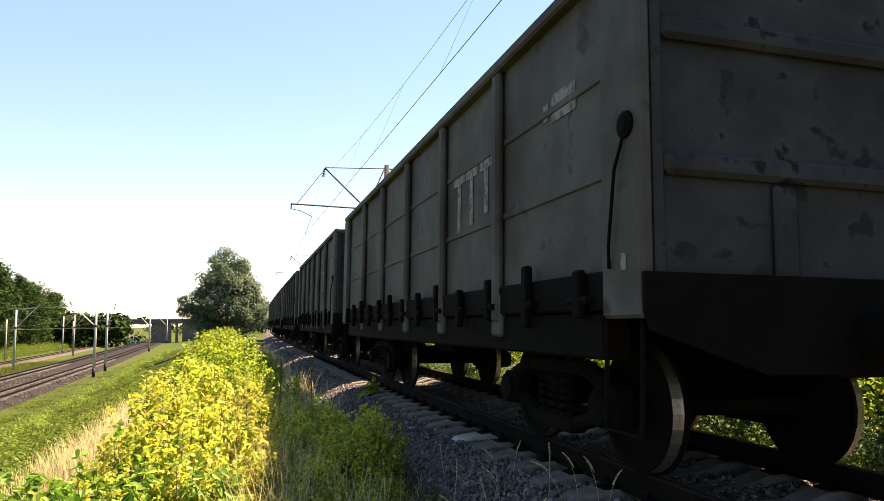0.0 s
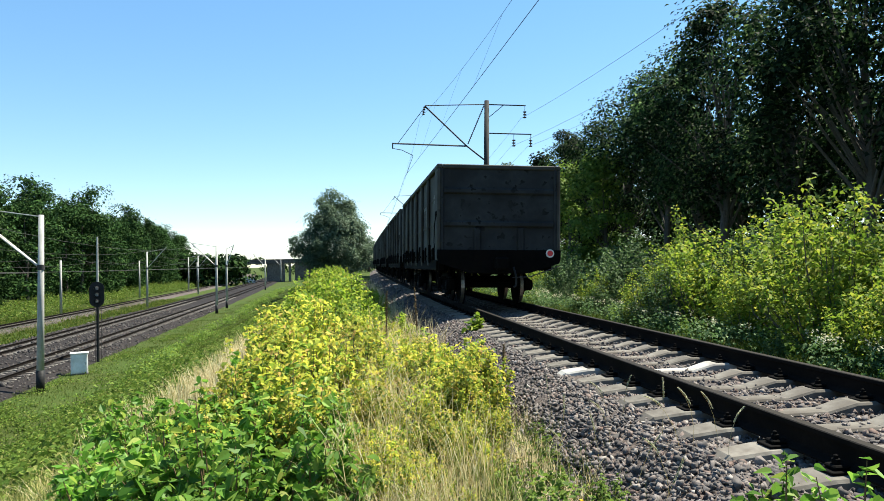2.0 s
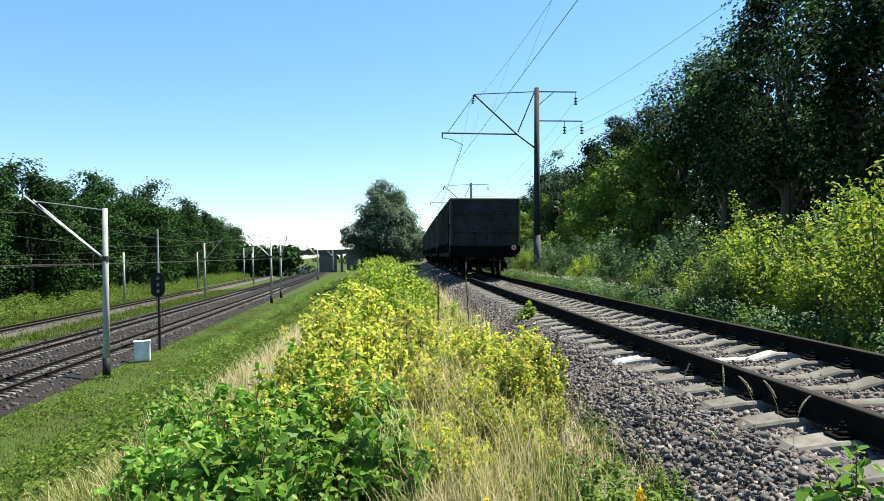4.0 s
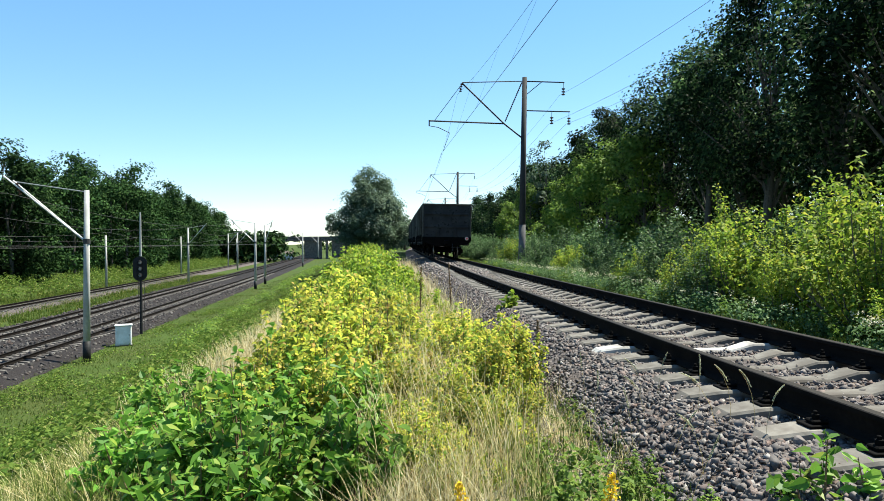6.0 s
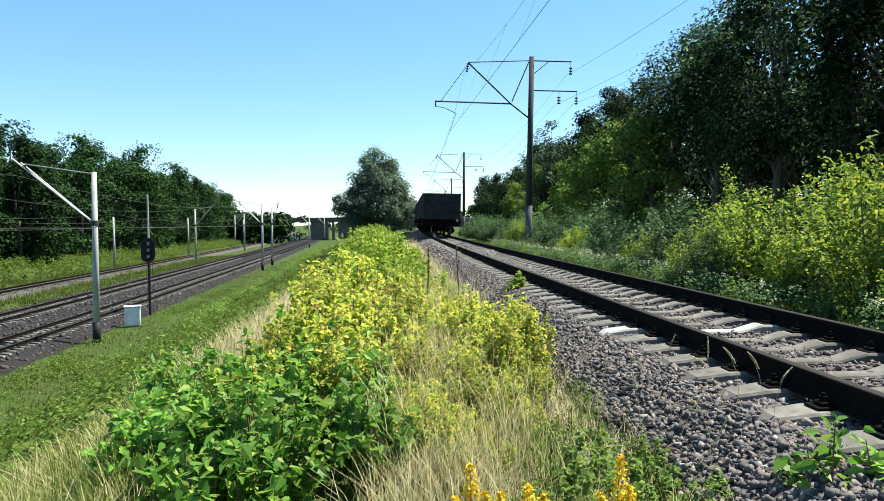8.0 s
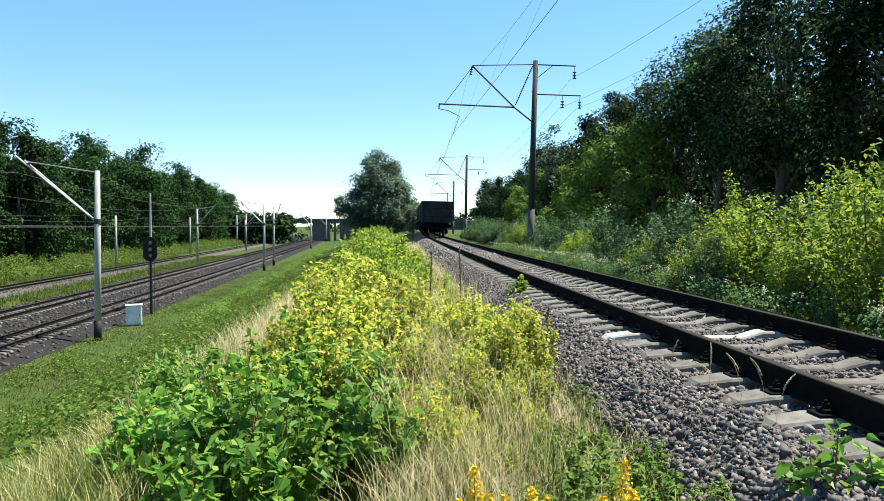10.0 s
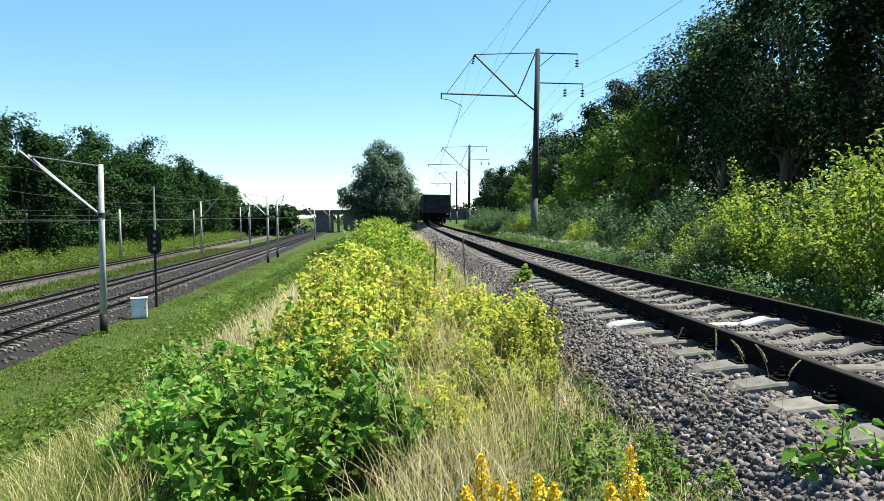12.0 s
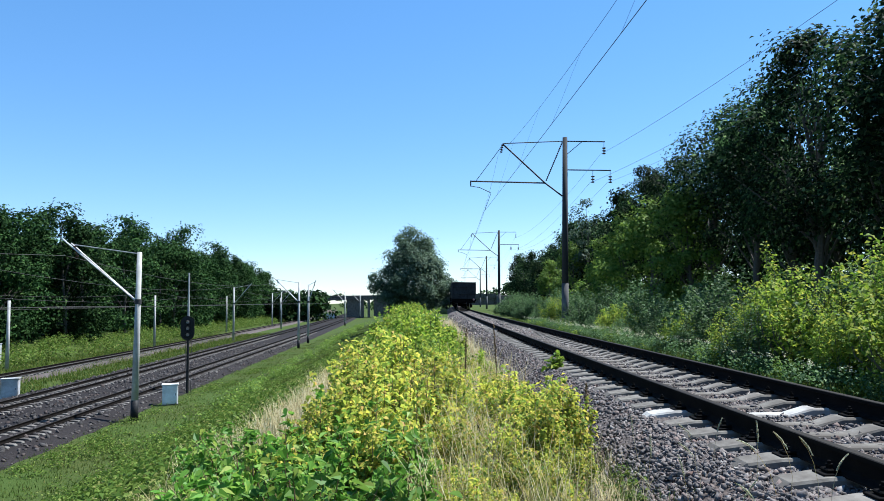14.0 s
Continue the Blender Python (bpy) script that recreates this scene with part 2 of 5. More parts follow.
for key, level in (("soil", 0.08), ("slope_leaf", 0.1), ("rail_head", 0.1), ("underframe", 0.06), ("wagon", 0.2), ("wagon_end", 0.15), ("black", 0.15), ("old_ballast", 0.1), ("ballast", 0.2), ("old_concrete", 0.2), ("concrete", 0.25)):
    M[key].node_tree.nodes["Principled BSDF"].inputs["Specular IOR Level"].default_value = level
M["stone"] = stone_material("crushed_granite", 0.80)
M["dark_stone"] = stone_material("oily_crushed_granite", 0.3)


# ---- mesh tools ----
class Build:
    """Collects vertices and faces of one mesh."""

    def __init__(self):
        self.v, self.f, self.k = [], [], []

    def add(self, verts, faces, slot=0):
        o = len(self.v)
        self.v += [tuple(p) for p in verts]
        self.f += [tuple(i + o for i in f) for f in faces]
        self.k += [slot] * len(faces)

    def box(self, x0, x1, y0, y1, z0, z1, c=0.0, slot=0, m=None):
        """A box with chamfered edges of width c."""
        if c <= 0:
            vs = [(x, y, z) for x in (x0, x1) for y in (y0, y1) for z in (z0, z1)]
            fs = [(0, 1, 3, 2), (4, 6, 7, 5), (0, 4, 5, 1), (2, 3, 7, 6), (0, 2, 6, 4), (1, 5, 7, 3)]
        else:
            vs, idx = [], {}
            for sx in (0, 1):
                for sy in (0, 1):
                    for sz in (0, 1):
                        p = [(x0, x1)[sx], (y0, y1)[sy], (z0, z1)[sz]]
                        d = [c if sx == 0 else -c, c if sy == 0 else -c, c if sz == 0 else -c]
                        for ax in range(3):
                            q = [p[a] + (0 if a == ax else d[a]) for a in range(3)]
                            idx[sx, sy, sz, ax] = len(vs)
                            vs.append(q)
            fs = []
            for ax in range(3):
                a, b = [q for q in range(3) if q != ax]
                for s in (0, 1):
                    loop = []
                    for (i, j) in ((0, 0), (1, 0), (1, 1), (0, 1)):
                        key = [0, 0, 0]
                        key[ax], key[a], key[b] = s, i, j
                        loop.append(idx[(*key, ax)])
                    fs.append(loop)
                for i in (0, 1):
                    for j in (0, 1):
                        k0, k1 = [0, 0, 0], [0, 0, 0]
                        k0[a], k0[b], k1[a], k1[b], k1[ax] = i, j, i, j, 1
                        fs.append([idx[(*k0, a)], idx[(*k1, a)], idx[(*k1, b)], idx[(*k0, b)]])
            for sx in (0, 1):
                for sy in (0, 1):
                    for sz in (0, 1):
                        fs.append([idx[sx, sy, sz, ax] for ax in range(3)])
        if m is not None:
            vs = [m @ Vector(p) for p in vs]
        self.add(vs, fs, slot)
        return self

    def tube(self, pts, radii, sides=8, slot=0, cap=True):
        """A tube along points, with a radius at each."""
        pts = [Vector([float(q) for q in p]) for p in pts]
        radii = [float(r) for r in radii] if hasattr(radii, "__len__") else float(radii)
        if not hasattr(radii, "__len__"):
            radii = [radii] * len(pts)
        vs, fs = [], []
        ref = None
        for i, p in enumerate(pts):
            d = (pts[min(i + 1, len(pts) - 1)] - pts[max(i - 1, 0)]).normalized()
            if ref is None:
                ref = Vector((1, 0, 0)) if abs(d.x) < 0.9 else Vector((0, 1, 0))
            a = (ref - d * ref.dot(d)).normalized()
            ref = a
            b = d.cross(a)
            for s in range(sides):
                t = 2 * math.pi * s / sides
                vs.append(p + radii[i] * (math.cos(t) * a + math.sin(t) * b))
        for i in range(len(pts) - 1):
            for s in range(sides):
                q = (s + 1) % sides
                fs.append((i * sides + s, i * sides + q, (i + 1) * sides + q, (i + 1) * sides + s))
        if cap:
            fs.append(tuple(range(sides))[::-1])
            fs.append(tuple((len(pts) - 1) * sides + s for s in range(sides)))
        self.add(vs, fs, slot)
        return self

    def lathe(self, profile, m, sides=16, slot=0, slots=None):
        """Turns (radius, height) pairs round the local z axis of m; slots: a material for each ring."""
        vs, fs = [], []
        for r, h in profile:
            for s in range(sides):
                t = 2 * math.pi * s / sides
                vs.append(m @ Vector((r * math.cos(t), r * math.sin(t), h)))
        for i in range(len(profile) - 1):
            for s in range(sides):
                q = (s + 1) % sides
                fs.append((i * sides + s, i * sides + q, (i + 1) * sides + q, (i + 1) * sides + s))
        fs.append(tuple(range(sides))[::-1])
        fs.append(tuple((len(profile) - 1) * sides + s for s in range(sides)))
        self.add(vs, fs, slot)
        if slots:
            self.k[-len(fs):] = [k for k in slots for _ in range(sides)] + [slots[0], slots[-1]]
        return self

    def sweep(self, profile, path, slots=None, closed=True):
        """Sweeps an (x, z) outline along a list of (matrix)."""
        n = len(profile)
        vs = [m @ Vector((x, 0, z)) for m in path for x, z in profile]
        o = len(self.v)
        self.v += [tuple(p) for p in vs]
        for i in range(len(path) - 1):
            for s in range(n if closed else n - 1):
                q = (s + 1) % n
                self.f.append((o + i * n + s, o + (i + 1) * n + s, o + (i + 1) * n + q, o + i * n + q))
                self.k.append(slots[s] if slots else 0)
        return self

    def mesh(self, name, *mats, smooth=False):
        me = bpy.data.meshes.new(name)
        me.from_pydata(self.v, [], self.f)
        for m in mats:
            me.materials.append(m)
        if len(mats) > 1:
            me.polygons.foreach_set("material_index", self.k)
        if smooth:
            me.polygons.foreach_set("use_smooth", [True] * len(self.f))
        me.update()
        return me


def part(name, build, mats, parent, label="", m=None, smooth=False):
    """One mesh object under a thing or part. build: a Build, or a mesh to share."""
    if isinstance(build, Build):
        build = build.mesh(name, *(mats if isinstance(mats, (list, tuple)) else [mats]), smooth=smooth)
    ob = new(name, build)
    ob.parent = parent
    if m is not None:
        ob.matrix_basis = m
    if label:
        ob["label"] = label
    return ob


def poly_mesh(name, verts, size, mat):
    """A mesh of separate faces of `size` corners each, from an array of corners."""
    verts = np.ascontiguousarray(verts, dtype=np.float32).reshape(-1, 3)
    nv = len(verts)
    nf = nv // size
    me = bpy.data.meshes.new(name)
    me.vertices.add(nv)
    me.vertices.foreach_set("co", verts.ravel())
    me.loops.add(nv)
    me.loops.foreach_set("vertex_index", np.arange(nv, dtype=np.int32))
    me.polygons.add(nf)
    me.polygons.foreach_set("loop_start", np.arange(0, nv, size, dtype=np.int32))
    me.polygons.foreach_set("loop_total", np.full(nf, size, dtype=np.int32))
    me.materials.append(mat)
    me.update(calc_edges=True)
    return me


def unit(a):
    return a / np.maximum(np.linalg.norm(a, axis=-1, keepdims=True), 1e-9)


def leaf_quads(rng, pos, size, up=0.5, out=None, aspect=0.62, fold=0.22, droop=0.0, wild=1.0):
    """Corners of folded, pointed leaves at pos: base, side, tip, side."""
    n = len(pos)
    nrm = rng.normal(size=(n, 3)) * wild
    nrm[:, 2] = np.abs(nrm[:, 2]) + up
    if out is not None:
        nrm += out
    nrm = unit(nrm)
    d = unit(np.cross(nrm, rng.normal(size=(n, 3))))
    if droop:
        d = unit(d + np.array([0, 0, -droop]))
    side = unit(np.cross(nrm, d))
    s = (size * rng.uniform(0.65, 1.25, n))[:, None] if np.isscalar(size) else size[:, None]
    base, tip = pos - d * s * 0.5, pos + d * s * 0.5
    mid = pos - d * s * 0.06
    l = mid + side * s * aspect * 0.5 + nrm * s * fold
    r = mid - side * s * aspect * 0.5 + nrm * s * fold
    return np.stack([base, l, tip, r], 1)


def blade_quads(rng, base, height, width, lean=0.35, seg=3):
    """Corners of bent grass blades: tapering strips that rise from base and droop."""
    n = len(base)
    a = rng.uniform(0, 2 * np.pi, n)
    d = np.stack([np.cos(a), np.sin(a), np.zeros(n)], 1)
    side = np.stack([-np.sin(a), np.cos(a), np.zeros(n)], 1)
    h = height * rng.uniform(0.55, 1.2, n)
    ln = lean * rng.uniform(0.2, 1.5, n)
    out = []
    for k in range(seg):
        t0, t1 = k / seg, (k + 1) / seg
        p0 = base + d * (h * ln * t0 ** 2)[:, None] + np.array([0, 0, 1]) * (h * (t0 - 0.25 * ln * t0 ** 2))[:, None]
        p1 = base + d * (h * ln * t1 ** 2)[:, None] + np.array([0, 0, 1]) * (h * (t1 - 0.25 * ln * t1 ** 2))[:, None]
        w0, w1 = width * (1 - 0.85 * t0) * 0.5, width * (1 - 0.85 * t1) * 0.5
        out.append(np.stack([p0 - side * w0, p0 + side * w0, p1 + side * w1, p1 - side * w1], 1))
    return np.concatenate(out)


# ---- lie of the land ----
def cx(y):
    """Centre line of the upper track."""
    y = np.clip(y, -300, 400)
    q = np.clip(y, -60, 200)
    return 3.73 + 0.0001376 * q * q + 0.055 * np.maximum(y - 200, 0) - 0.0165 * np.minimum(y + 60, 0)


def main_shift(y):
    """Sideways run of the lower main line."""
    v = np.clip(y, -200, 420) - 40
    return -0.0338 * v - 0.0000463 * v * np.abs(v)


def smooth(a, b, x):
    t = np.clip((x - a) / (b - a), 0, 1)
    return t * t * (3 - 2 * t)


def ripple(x, y):
    return 0.5 * np.sin(x * 0.91 + 1.3 * np.sin(y * 0.37)) + 0.5 * np.sin(y * 0.53 + 1.7 * np.sin(x * 0.29 + 2.0))


def gz(x, y):
    """Height of the ground."""
    x, y = np.asarray(x, float), np.asarray(y, float)
    u = x - cx(y)
    crest = cx(y) - 5.3
    toe = -13.2 + main_shift(y)
    s = np.clip((x - toe) / (crest - toe), 0, 1)
    top = -0.56 - 0.10 * smooth(2.5, 8, u) + 0.05 * ripple(x * 1.7, y * 1.5) * smooth(1.9, 2.6, np.abs(u))
    low = -5.42
    z = low + (top - low) * (0.85 * s + 0.15 * s * s * (3 - 2 * s)) + 0.10 * ripple(x * 0.8, y * 0.7) * np.sin(np.pi * s)
    m = x - main_shift(y)
    z = z + 1.9 * smooth(-42, -56, m) + 0.12 * ripple(x * 0.5, y * 0.4) * smooth(-40, -44, m)
    return z


def axis(parts):
    out = []
    for a, b, st in parts:
        out += list(np.arange(a, b, st))
    return np.array(out + [parts[-1][1]])


gx = axis([(-2500, -300, 200), (-300, -80, 20), (-80, -46, 3), (-46, -14, 2), (-14, -4, 0.5), (-4, 7, 0.25), (7, 30, 1.5), (30, 90, 10), (90, 400, 62), (400, 2500, 300)])
gy = axis([(-2500, -300, 220), (-300, -40, 26), (-40, 0, 2), (0, 16, 0.35), (16, 50, 1.0), (50, 130, 3), (130, 420, 12), (420, 3800, 260)])
GX, GY = np.meshgrid(gx, gy)
GZ = gz(GX, GY)
nx, ny = len(gx), len(gy)
gb = bpy.data.meshes.new("ground")
ii = (np.arange(ny - 1)[:, None] * nx + np.arange(nx - 1)[None]).ravel()
gb.from_pydata(np.stack([GX, GY, GZ], -1).reshape(-1, 3).tolist(), [], np.stack([ii, ii + 1, ii + nx + 1, ii + nx], 1).tolist())
gb.materials.append(M["soil"])
gb.polygons.foreach_set("use_smooth", [True] * len(gb.polygons))
tagged(new("ground", gb), "grassy embankment falling to a flat railway cutting", "ground", kind="structure")


strip = Build()
rs0 = np.random.RandomState(8)
strip_y = axis([(-44, -4, 2), (-4, 20, 0.4), (20, 60, 2)])
for y in strip_y:
    for k in range(9):
        x = float(cx(y)) - 3.45 + 1.5 * k / 8 + (rs0.normal() * 0.12 if k in (0, 8) else 0)
        strip.v.append((x, float(y), float(gz(x, y)) + (-0.03 if k in (0, 8) else 0.012 + 0.01 * rs0.uniform())))
for i in range(len(strip_y) - 1):
    for k in range(8):
        strip.f.append((i * 9 + k, i * 9 + k + 1, (i + 1) * 9 + k + 1, (i + 1) * 9 + k))
        strip.k.append(0)
tagged(new("dry_shoulder", strip.mesh("dry_shoulder", M["litter"], smooth=True)), "bare dry soil and straw litter along the ballast", "soil", kind="structure")


# ---- permanent way ----
def frame_at(centre, y, z):
    """Pose on a line x = centre(y), y axis along it."""
    e = 0.5
    slope = float(centre(y + e) - centre(y - e)) / (2 * e)
    return pose(float(centre(y)), y, z, 0, 0, -math.degrees(math.atan(slope)))


RAIL = [(-0.075, -0.18), (0.075, -0.18), (0.075, -0.168), (0.02, -0.15), (0.009, -0.135), (0.009, -0.045), (0.037, -0.035), (0.037, -0.006), (0.031, 0.0),
        (-0.031, 0.0), (-0.037, -0.006), (-0.037, -0.035), (-0.009, -0.045), (-0.009, -0.135), (-0.02, -0.15), (-0.075, -0.168)]
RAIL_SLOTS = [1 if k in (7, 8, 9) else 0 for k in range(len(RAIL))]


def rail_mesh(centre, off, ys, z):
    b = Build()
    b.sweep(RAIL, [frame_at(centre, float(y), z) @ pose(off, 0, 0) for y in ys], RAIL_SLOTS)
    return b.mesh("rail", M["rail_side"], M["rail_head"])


def sleeper_mesh(white=False):
    """Prestressed sleeper: sloped ends, high rail seats, a low waist."""
    b = Build()
    xs = [(-1.35, -0.075, 0.095), (-1.26, -0.012, 0.120), (-1.0, 0.018, 0.135), (-0.55, 0.02, 0.13), (-0.30, -0.045, 0.11), (0.30, -0.045, 0.11), (0.55, 0.02, 0.13), (1.0, 0.018, 0.135), (1.26, -0.012, 0.120), (1.35, -0.075, 0.095)]
    vs = []
    for x, top, hw in xs:
        for w, z in ((-hw - 0.02, -0.22), (-hw, top - 0.018), (-hw + 0.018, top), (hw - 0.018, top), (hw, top - 0.018), (hw + 0.02, -0.22)):
            vs.append((x, w, z))
    fs = []
    for i in range(len(xs) - 1):
        for s in range(5):
            fs.append((i * 6 + s, (i + 1) * 6 + s, (i + 1) * 6 + s + 1, i * 6 + s + 1))
    fs += [(0, 1, 2, 3, 4, 5), tuple(54 + k for k in (5, 4, 3, 2, 1, 0))]
    b.add(vs, fs)
    return b.mesh("sleeper", M["sleeper_white"] if white else M["concrete"])


def fastening_mesh():
    """Rail pad with two clips and bolts."""
    b = Build()
    b.box(-0.2, 0.2, -0.08, 0.08, 0.0, 0.018, 0.004)
    for s in (-1, 1):
        b.box(min(s * 0.055, s * 0.16), max(s * 0.055, s * 0.16), -0.05, 0.05, 0.02, 0.045, 0.008)
        b.lathe([(0.026, 0), (0.026, 0.03), (0.014, 0.032), (0.014, 0.05), (0.008, 0.055)], pose(s * 0.115, 0, 0.045), 6)
    return b.mesh("fastening", M["underframe"])


track = tagged(new("railway_track"), "single railway track with rusty rails on concrete sleepers", "railway track")
near_ys = axis([(-70, -10, 5), (-10, 60, 1.5), (60, 260, 4)])
part("rail", rail_mesh(cx, -0.7975, near_ys, 0), None, track)
part("rail", rail_mesh(cx, 0.7975, near_ys, 0), None, track)
sleeper, sleeper_w, fastening = sleeper_mesh(), sleeper_mesh(True), fastening_mesh()
SLEEPER_STEP, SLEEPER_Y0 = 0.588, 4.35
rnd = random.Random(4)
for k in range(-14, 190):
    y = SLEEPER_Y0 + SLEEPER_STEP * k
    m = frame_at(cx, y, -0.197) @ pose(rnd.uniform(-0.02, 0.02), rnd.uniform(-0.015, 0.015), rnd.uniform(-0.006, 0.004), rnd.uniform(-1.0, 1.0), 0, rnd.uniform(-0.8, 0.8))
    part("sleeper", sleeper_w if k == 6 else sleeper, None, track, "whitewashed concrete sleeper" if k == 6 else "", m)
    if -4 <= k < 42:
        for s in (-1, 1):
            part("fastening", fastening, None, track, "", frame_at(cx, y, -0.181) @ pose(s * 0.7975, 0, 0))


def ribbon(centre, outline, ys, z0=0.0, jitter=0.0, seed=0):
    """An (x, z) outline swept along a line, each point shaken a little."""
    rs = np.random.RandomState(seed)
    b = Build()
    for y in ys:
        m = frame_at(centre, float(y), z0)
        for x, z in outline:
            b.v.append(tuple(m @ Vector((x + rs.normal() * jitter, 0, z + rs.normal() * jitter * 0.5))))
    n = len(outline)
    for i in range(len(ys) - 1):
        for s in range(n - 1):
            b.f.append((i * n + s, i * n + s + 1, (i + 1) * n + s + 1, (i + 1) * n + s))
            b.k.append(0)
    return b


bed_outline = [(-2.35, -0.66), (-2.0, -0.50), (-1.70, -0.345), (-1.45, -0.262), (-1.2, -0.254), (-0.9, -0.254), (-0.6, -0.254), (-0.3, -0.264), (0, -0.270), (0.3, -0.264), (0.6, -0.254), (0.9, -0.254), (1.2, -0.254), (1.45, -0.262), (1.70, -0.345), (2.0, -0.50), (2.4, -0.68)]
bed = ribbon(cx, bed_outline, axis([(-70, 0, 3), (0, 25, 0.4), (25, 260, 2.5)]), 0, 0.012, 3)
tagged(new("ballast_bed", bed.mesh("ballast_bed", M["ballast"], smooth=True)), "grey crushed stone ballast bed", "ballast", kind="structure")


def stone_cloud(name, rs, pts, size, mat=None):
    """Many rough stones as one mesh."""
    v = np.array([(x, y, z) for x in (-1, 1) for y in (-1, 1) for z in (-1, 1)], float) * 0.8
    f = np.array([(0, 1, 3, 2), (4, 6, 7, 5), (0, 4, 5, 1), (2, 3, 7, 6), (0, 2, 6, 4), (1, 5, 7, 3)])
    n = len(pts)
    sc = size * rs.uniform(0.5, 1.5, (n, 1, 1)) * rs.uniform(0.32, 1.4, (n, 1, 3))
    q = (v[None] + rs.normal(0, 0.3, (n, 8, 3))) * sc * 0.5
    a = rs.uniform(0, 6.28, (3, n))
    for ax, ang in zip(range(3), a):
        c, s = np.cos(ang)[:, None], np.sin(ang)[:, None]
        i, j = (ax + 1) % 3, (ax + 2) % 3
        qi, qj = q[:, :, i] * c - q[:, :, j] * s, q[:, :, i] * s + q[:, :, j] * c
        q[:, :, i], q[:, :, j] = qi, qj
    q += pts[:, None, :]
    me = bpy.data.meshes.new(name)
    faces = (f[None] + (np.arange(n) * 8)[:, None, None]).reshape(-1, 4)
    me.vertices.add(n * 8)
    me.vertices.foreach_set("co", q.astype(np.float32).ravel())
    me.loops.add(len(faces) * 4)
    me.loops.foreach_set("vertex_index", faces.astype(np.int32).ravel())
    me.polygons.add(len(faces))
    me.polygons.foreach_set("loop_start", np.arange(0, len(faces) * 4, 4, dtype=np.int32))
    me.polygons.foreach_set("loop_total", np.full(len(faces), 4, dtype=np.int32))
    me.materials.append(mat or M["stone"])
    me.update(calc_edges=True)
    return me


def bed_z(u):
    o = np.array(bed_outline)
    return np.interp(u, o[:, 0], o[:, 1])


rs = np.random.RandomState(11)
n = 58000
sy = 2.2 + 26 * rs.uniform(0, 1, n) ** 1.7
su = np.where(rs.uniform(size=n) < 0.62, rs.uniform(-2.55, -0.72, n), rs.uniform(-0.8, 1.9, n))
sx = cx(sy) + su
sz = bed_z(su) + 0.008 * rs.normal(size=n) + 0.004
stray = su < -2.3
sz[stray] = gz(sx[stray], sy[stray]) + 0.01
tagged(new("ballast_stones", stone_cloud("ballast_stones", rs, np.stack([sx, sy, sz], 1), 0.034)), "loose grey and reddish crushed stones", "ballast", kind="stuff")
n = 6000
sy = rs.uniform(26, 75, n)
su = rs.uniform(-2.3, 1.9, n)
tagged(new("ballast_stones", stone_cloud("ballast_stones", rs, np.stack([cx(sy) + su, sy, bed_z(su)], 1), 0.10)), "loose grey and reddish crushed stones", "ballast", kind="stuff")


# ---- lower main line ----
old_sleeper = sleeper.copy()
old_sleeper.materials[0] = M["old_concrete"]
def main_line(x0):
    return lambda y: x0 + main_shift(y)


main_outline = [(-6.6, -5.45), (-5.6, -5.12), (-2.9, -5.08), (0, -5.16), (2.9, -5.08), (4.5, -5.12), (5.7, -5.46)]
mb = ribbon(main_line(-23.1), main_outline, axis([(-60, 0, 10), (0, 120, 1.0), (120, 420, 6)]), 0, 0.05, 5)
tagged(new("main_ballast_bed", mb.mesh("main_ballast_bed", M["old_ballast"], smooth=True)), "dark oily ballast under the main line tracks", "ballast", kind="structure")
mb = ribbon(main_line(-36.6), [(-2.6, -5.5), (-1.8, -5.15), (1.8, -5.15), (2.6, -5.5)], axis([(-60, 0, 10), (0, 120, 1.0), (120, 420, 6)]), 0, 0.05, 6)
tagged(new("siding_ballast_bed", mb.mesh("siding_ballast_bed", M["ballast"], smooth=True)), "brownish ballast under the far siding", "ballast", kind="structure")
n = 6000
sy = rs.uniform(24, 110, n)
su = rs.uniform(-5.8, 5.5, n)
oz = np.array(main_outline)
tagged(new("main_ballast_stones", stone_cloud("main_ballast_stones", rs, np.stack([-23.1 + main_shift(sy) + su, sy, np.interp(su, oz[:, 0], oz[:, 1])], 1), 0.16, M["dark_stone"])), "dark crushed stones on the main line", "ballast", kind="stuff")
for x0, steps, words in ((-20.2, 210, "main line track with shiny rails on concrete sleepers"), (-26.0, 190, "second main line track on concrete sleepers"), (-36.6, 170, "siding track with rusty rails beyond the main line")):
    line = main_line(x0)
    t = tagged(new("railway_track"), words, "railway track", "lower tracks")
    ys = axis([(-60, 10, 10), (10, 150, 3), (150, 420, 10)])
    for s in (-1, 1):
        part("rail", rail_mesh(line, s * 0.7975, ys, -4.82), None, t)
    for k in range(steps):
        y = 18 + 0.62 * k
        part("sleeper", old_sleeper, None, t, "", frame_at(line, y, -5.04))


# ---- overhead line ----
def insulator(b, p, q, discs=4, r=0.09, slot=0):
    """A string of porcelain discs between two points."""
    p, q = Vector(p), Vector(q)
    d = (q - p)
    m = Matrix.Translation(p) @ d.to_track_quat("Z", "Y").to_matrix().to_4x4()
    prof, L = [], d.length
    for k in range(discs):
        h = L * (k + 0.2) / discs
        prof += [(0.025, h), (r, h + 0.02), (r * 0.8, h + L / discs * 0.45), (0.025, h + L / discs * 0.5)]
    b.lathe(prof, m, 8, slot)


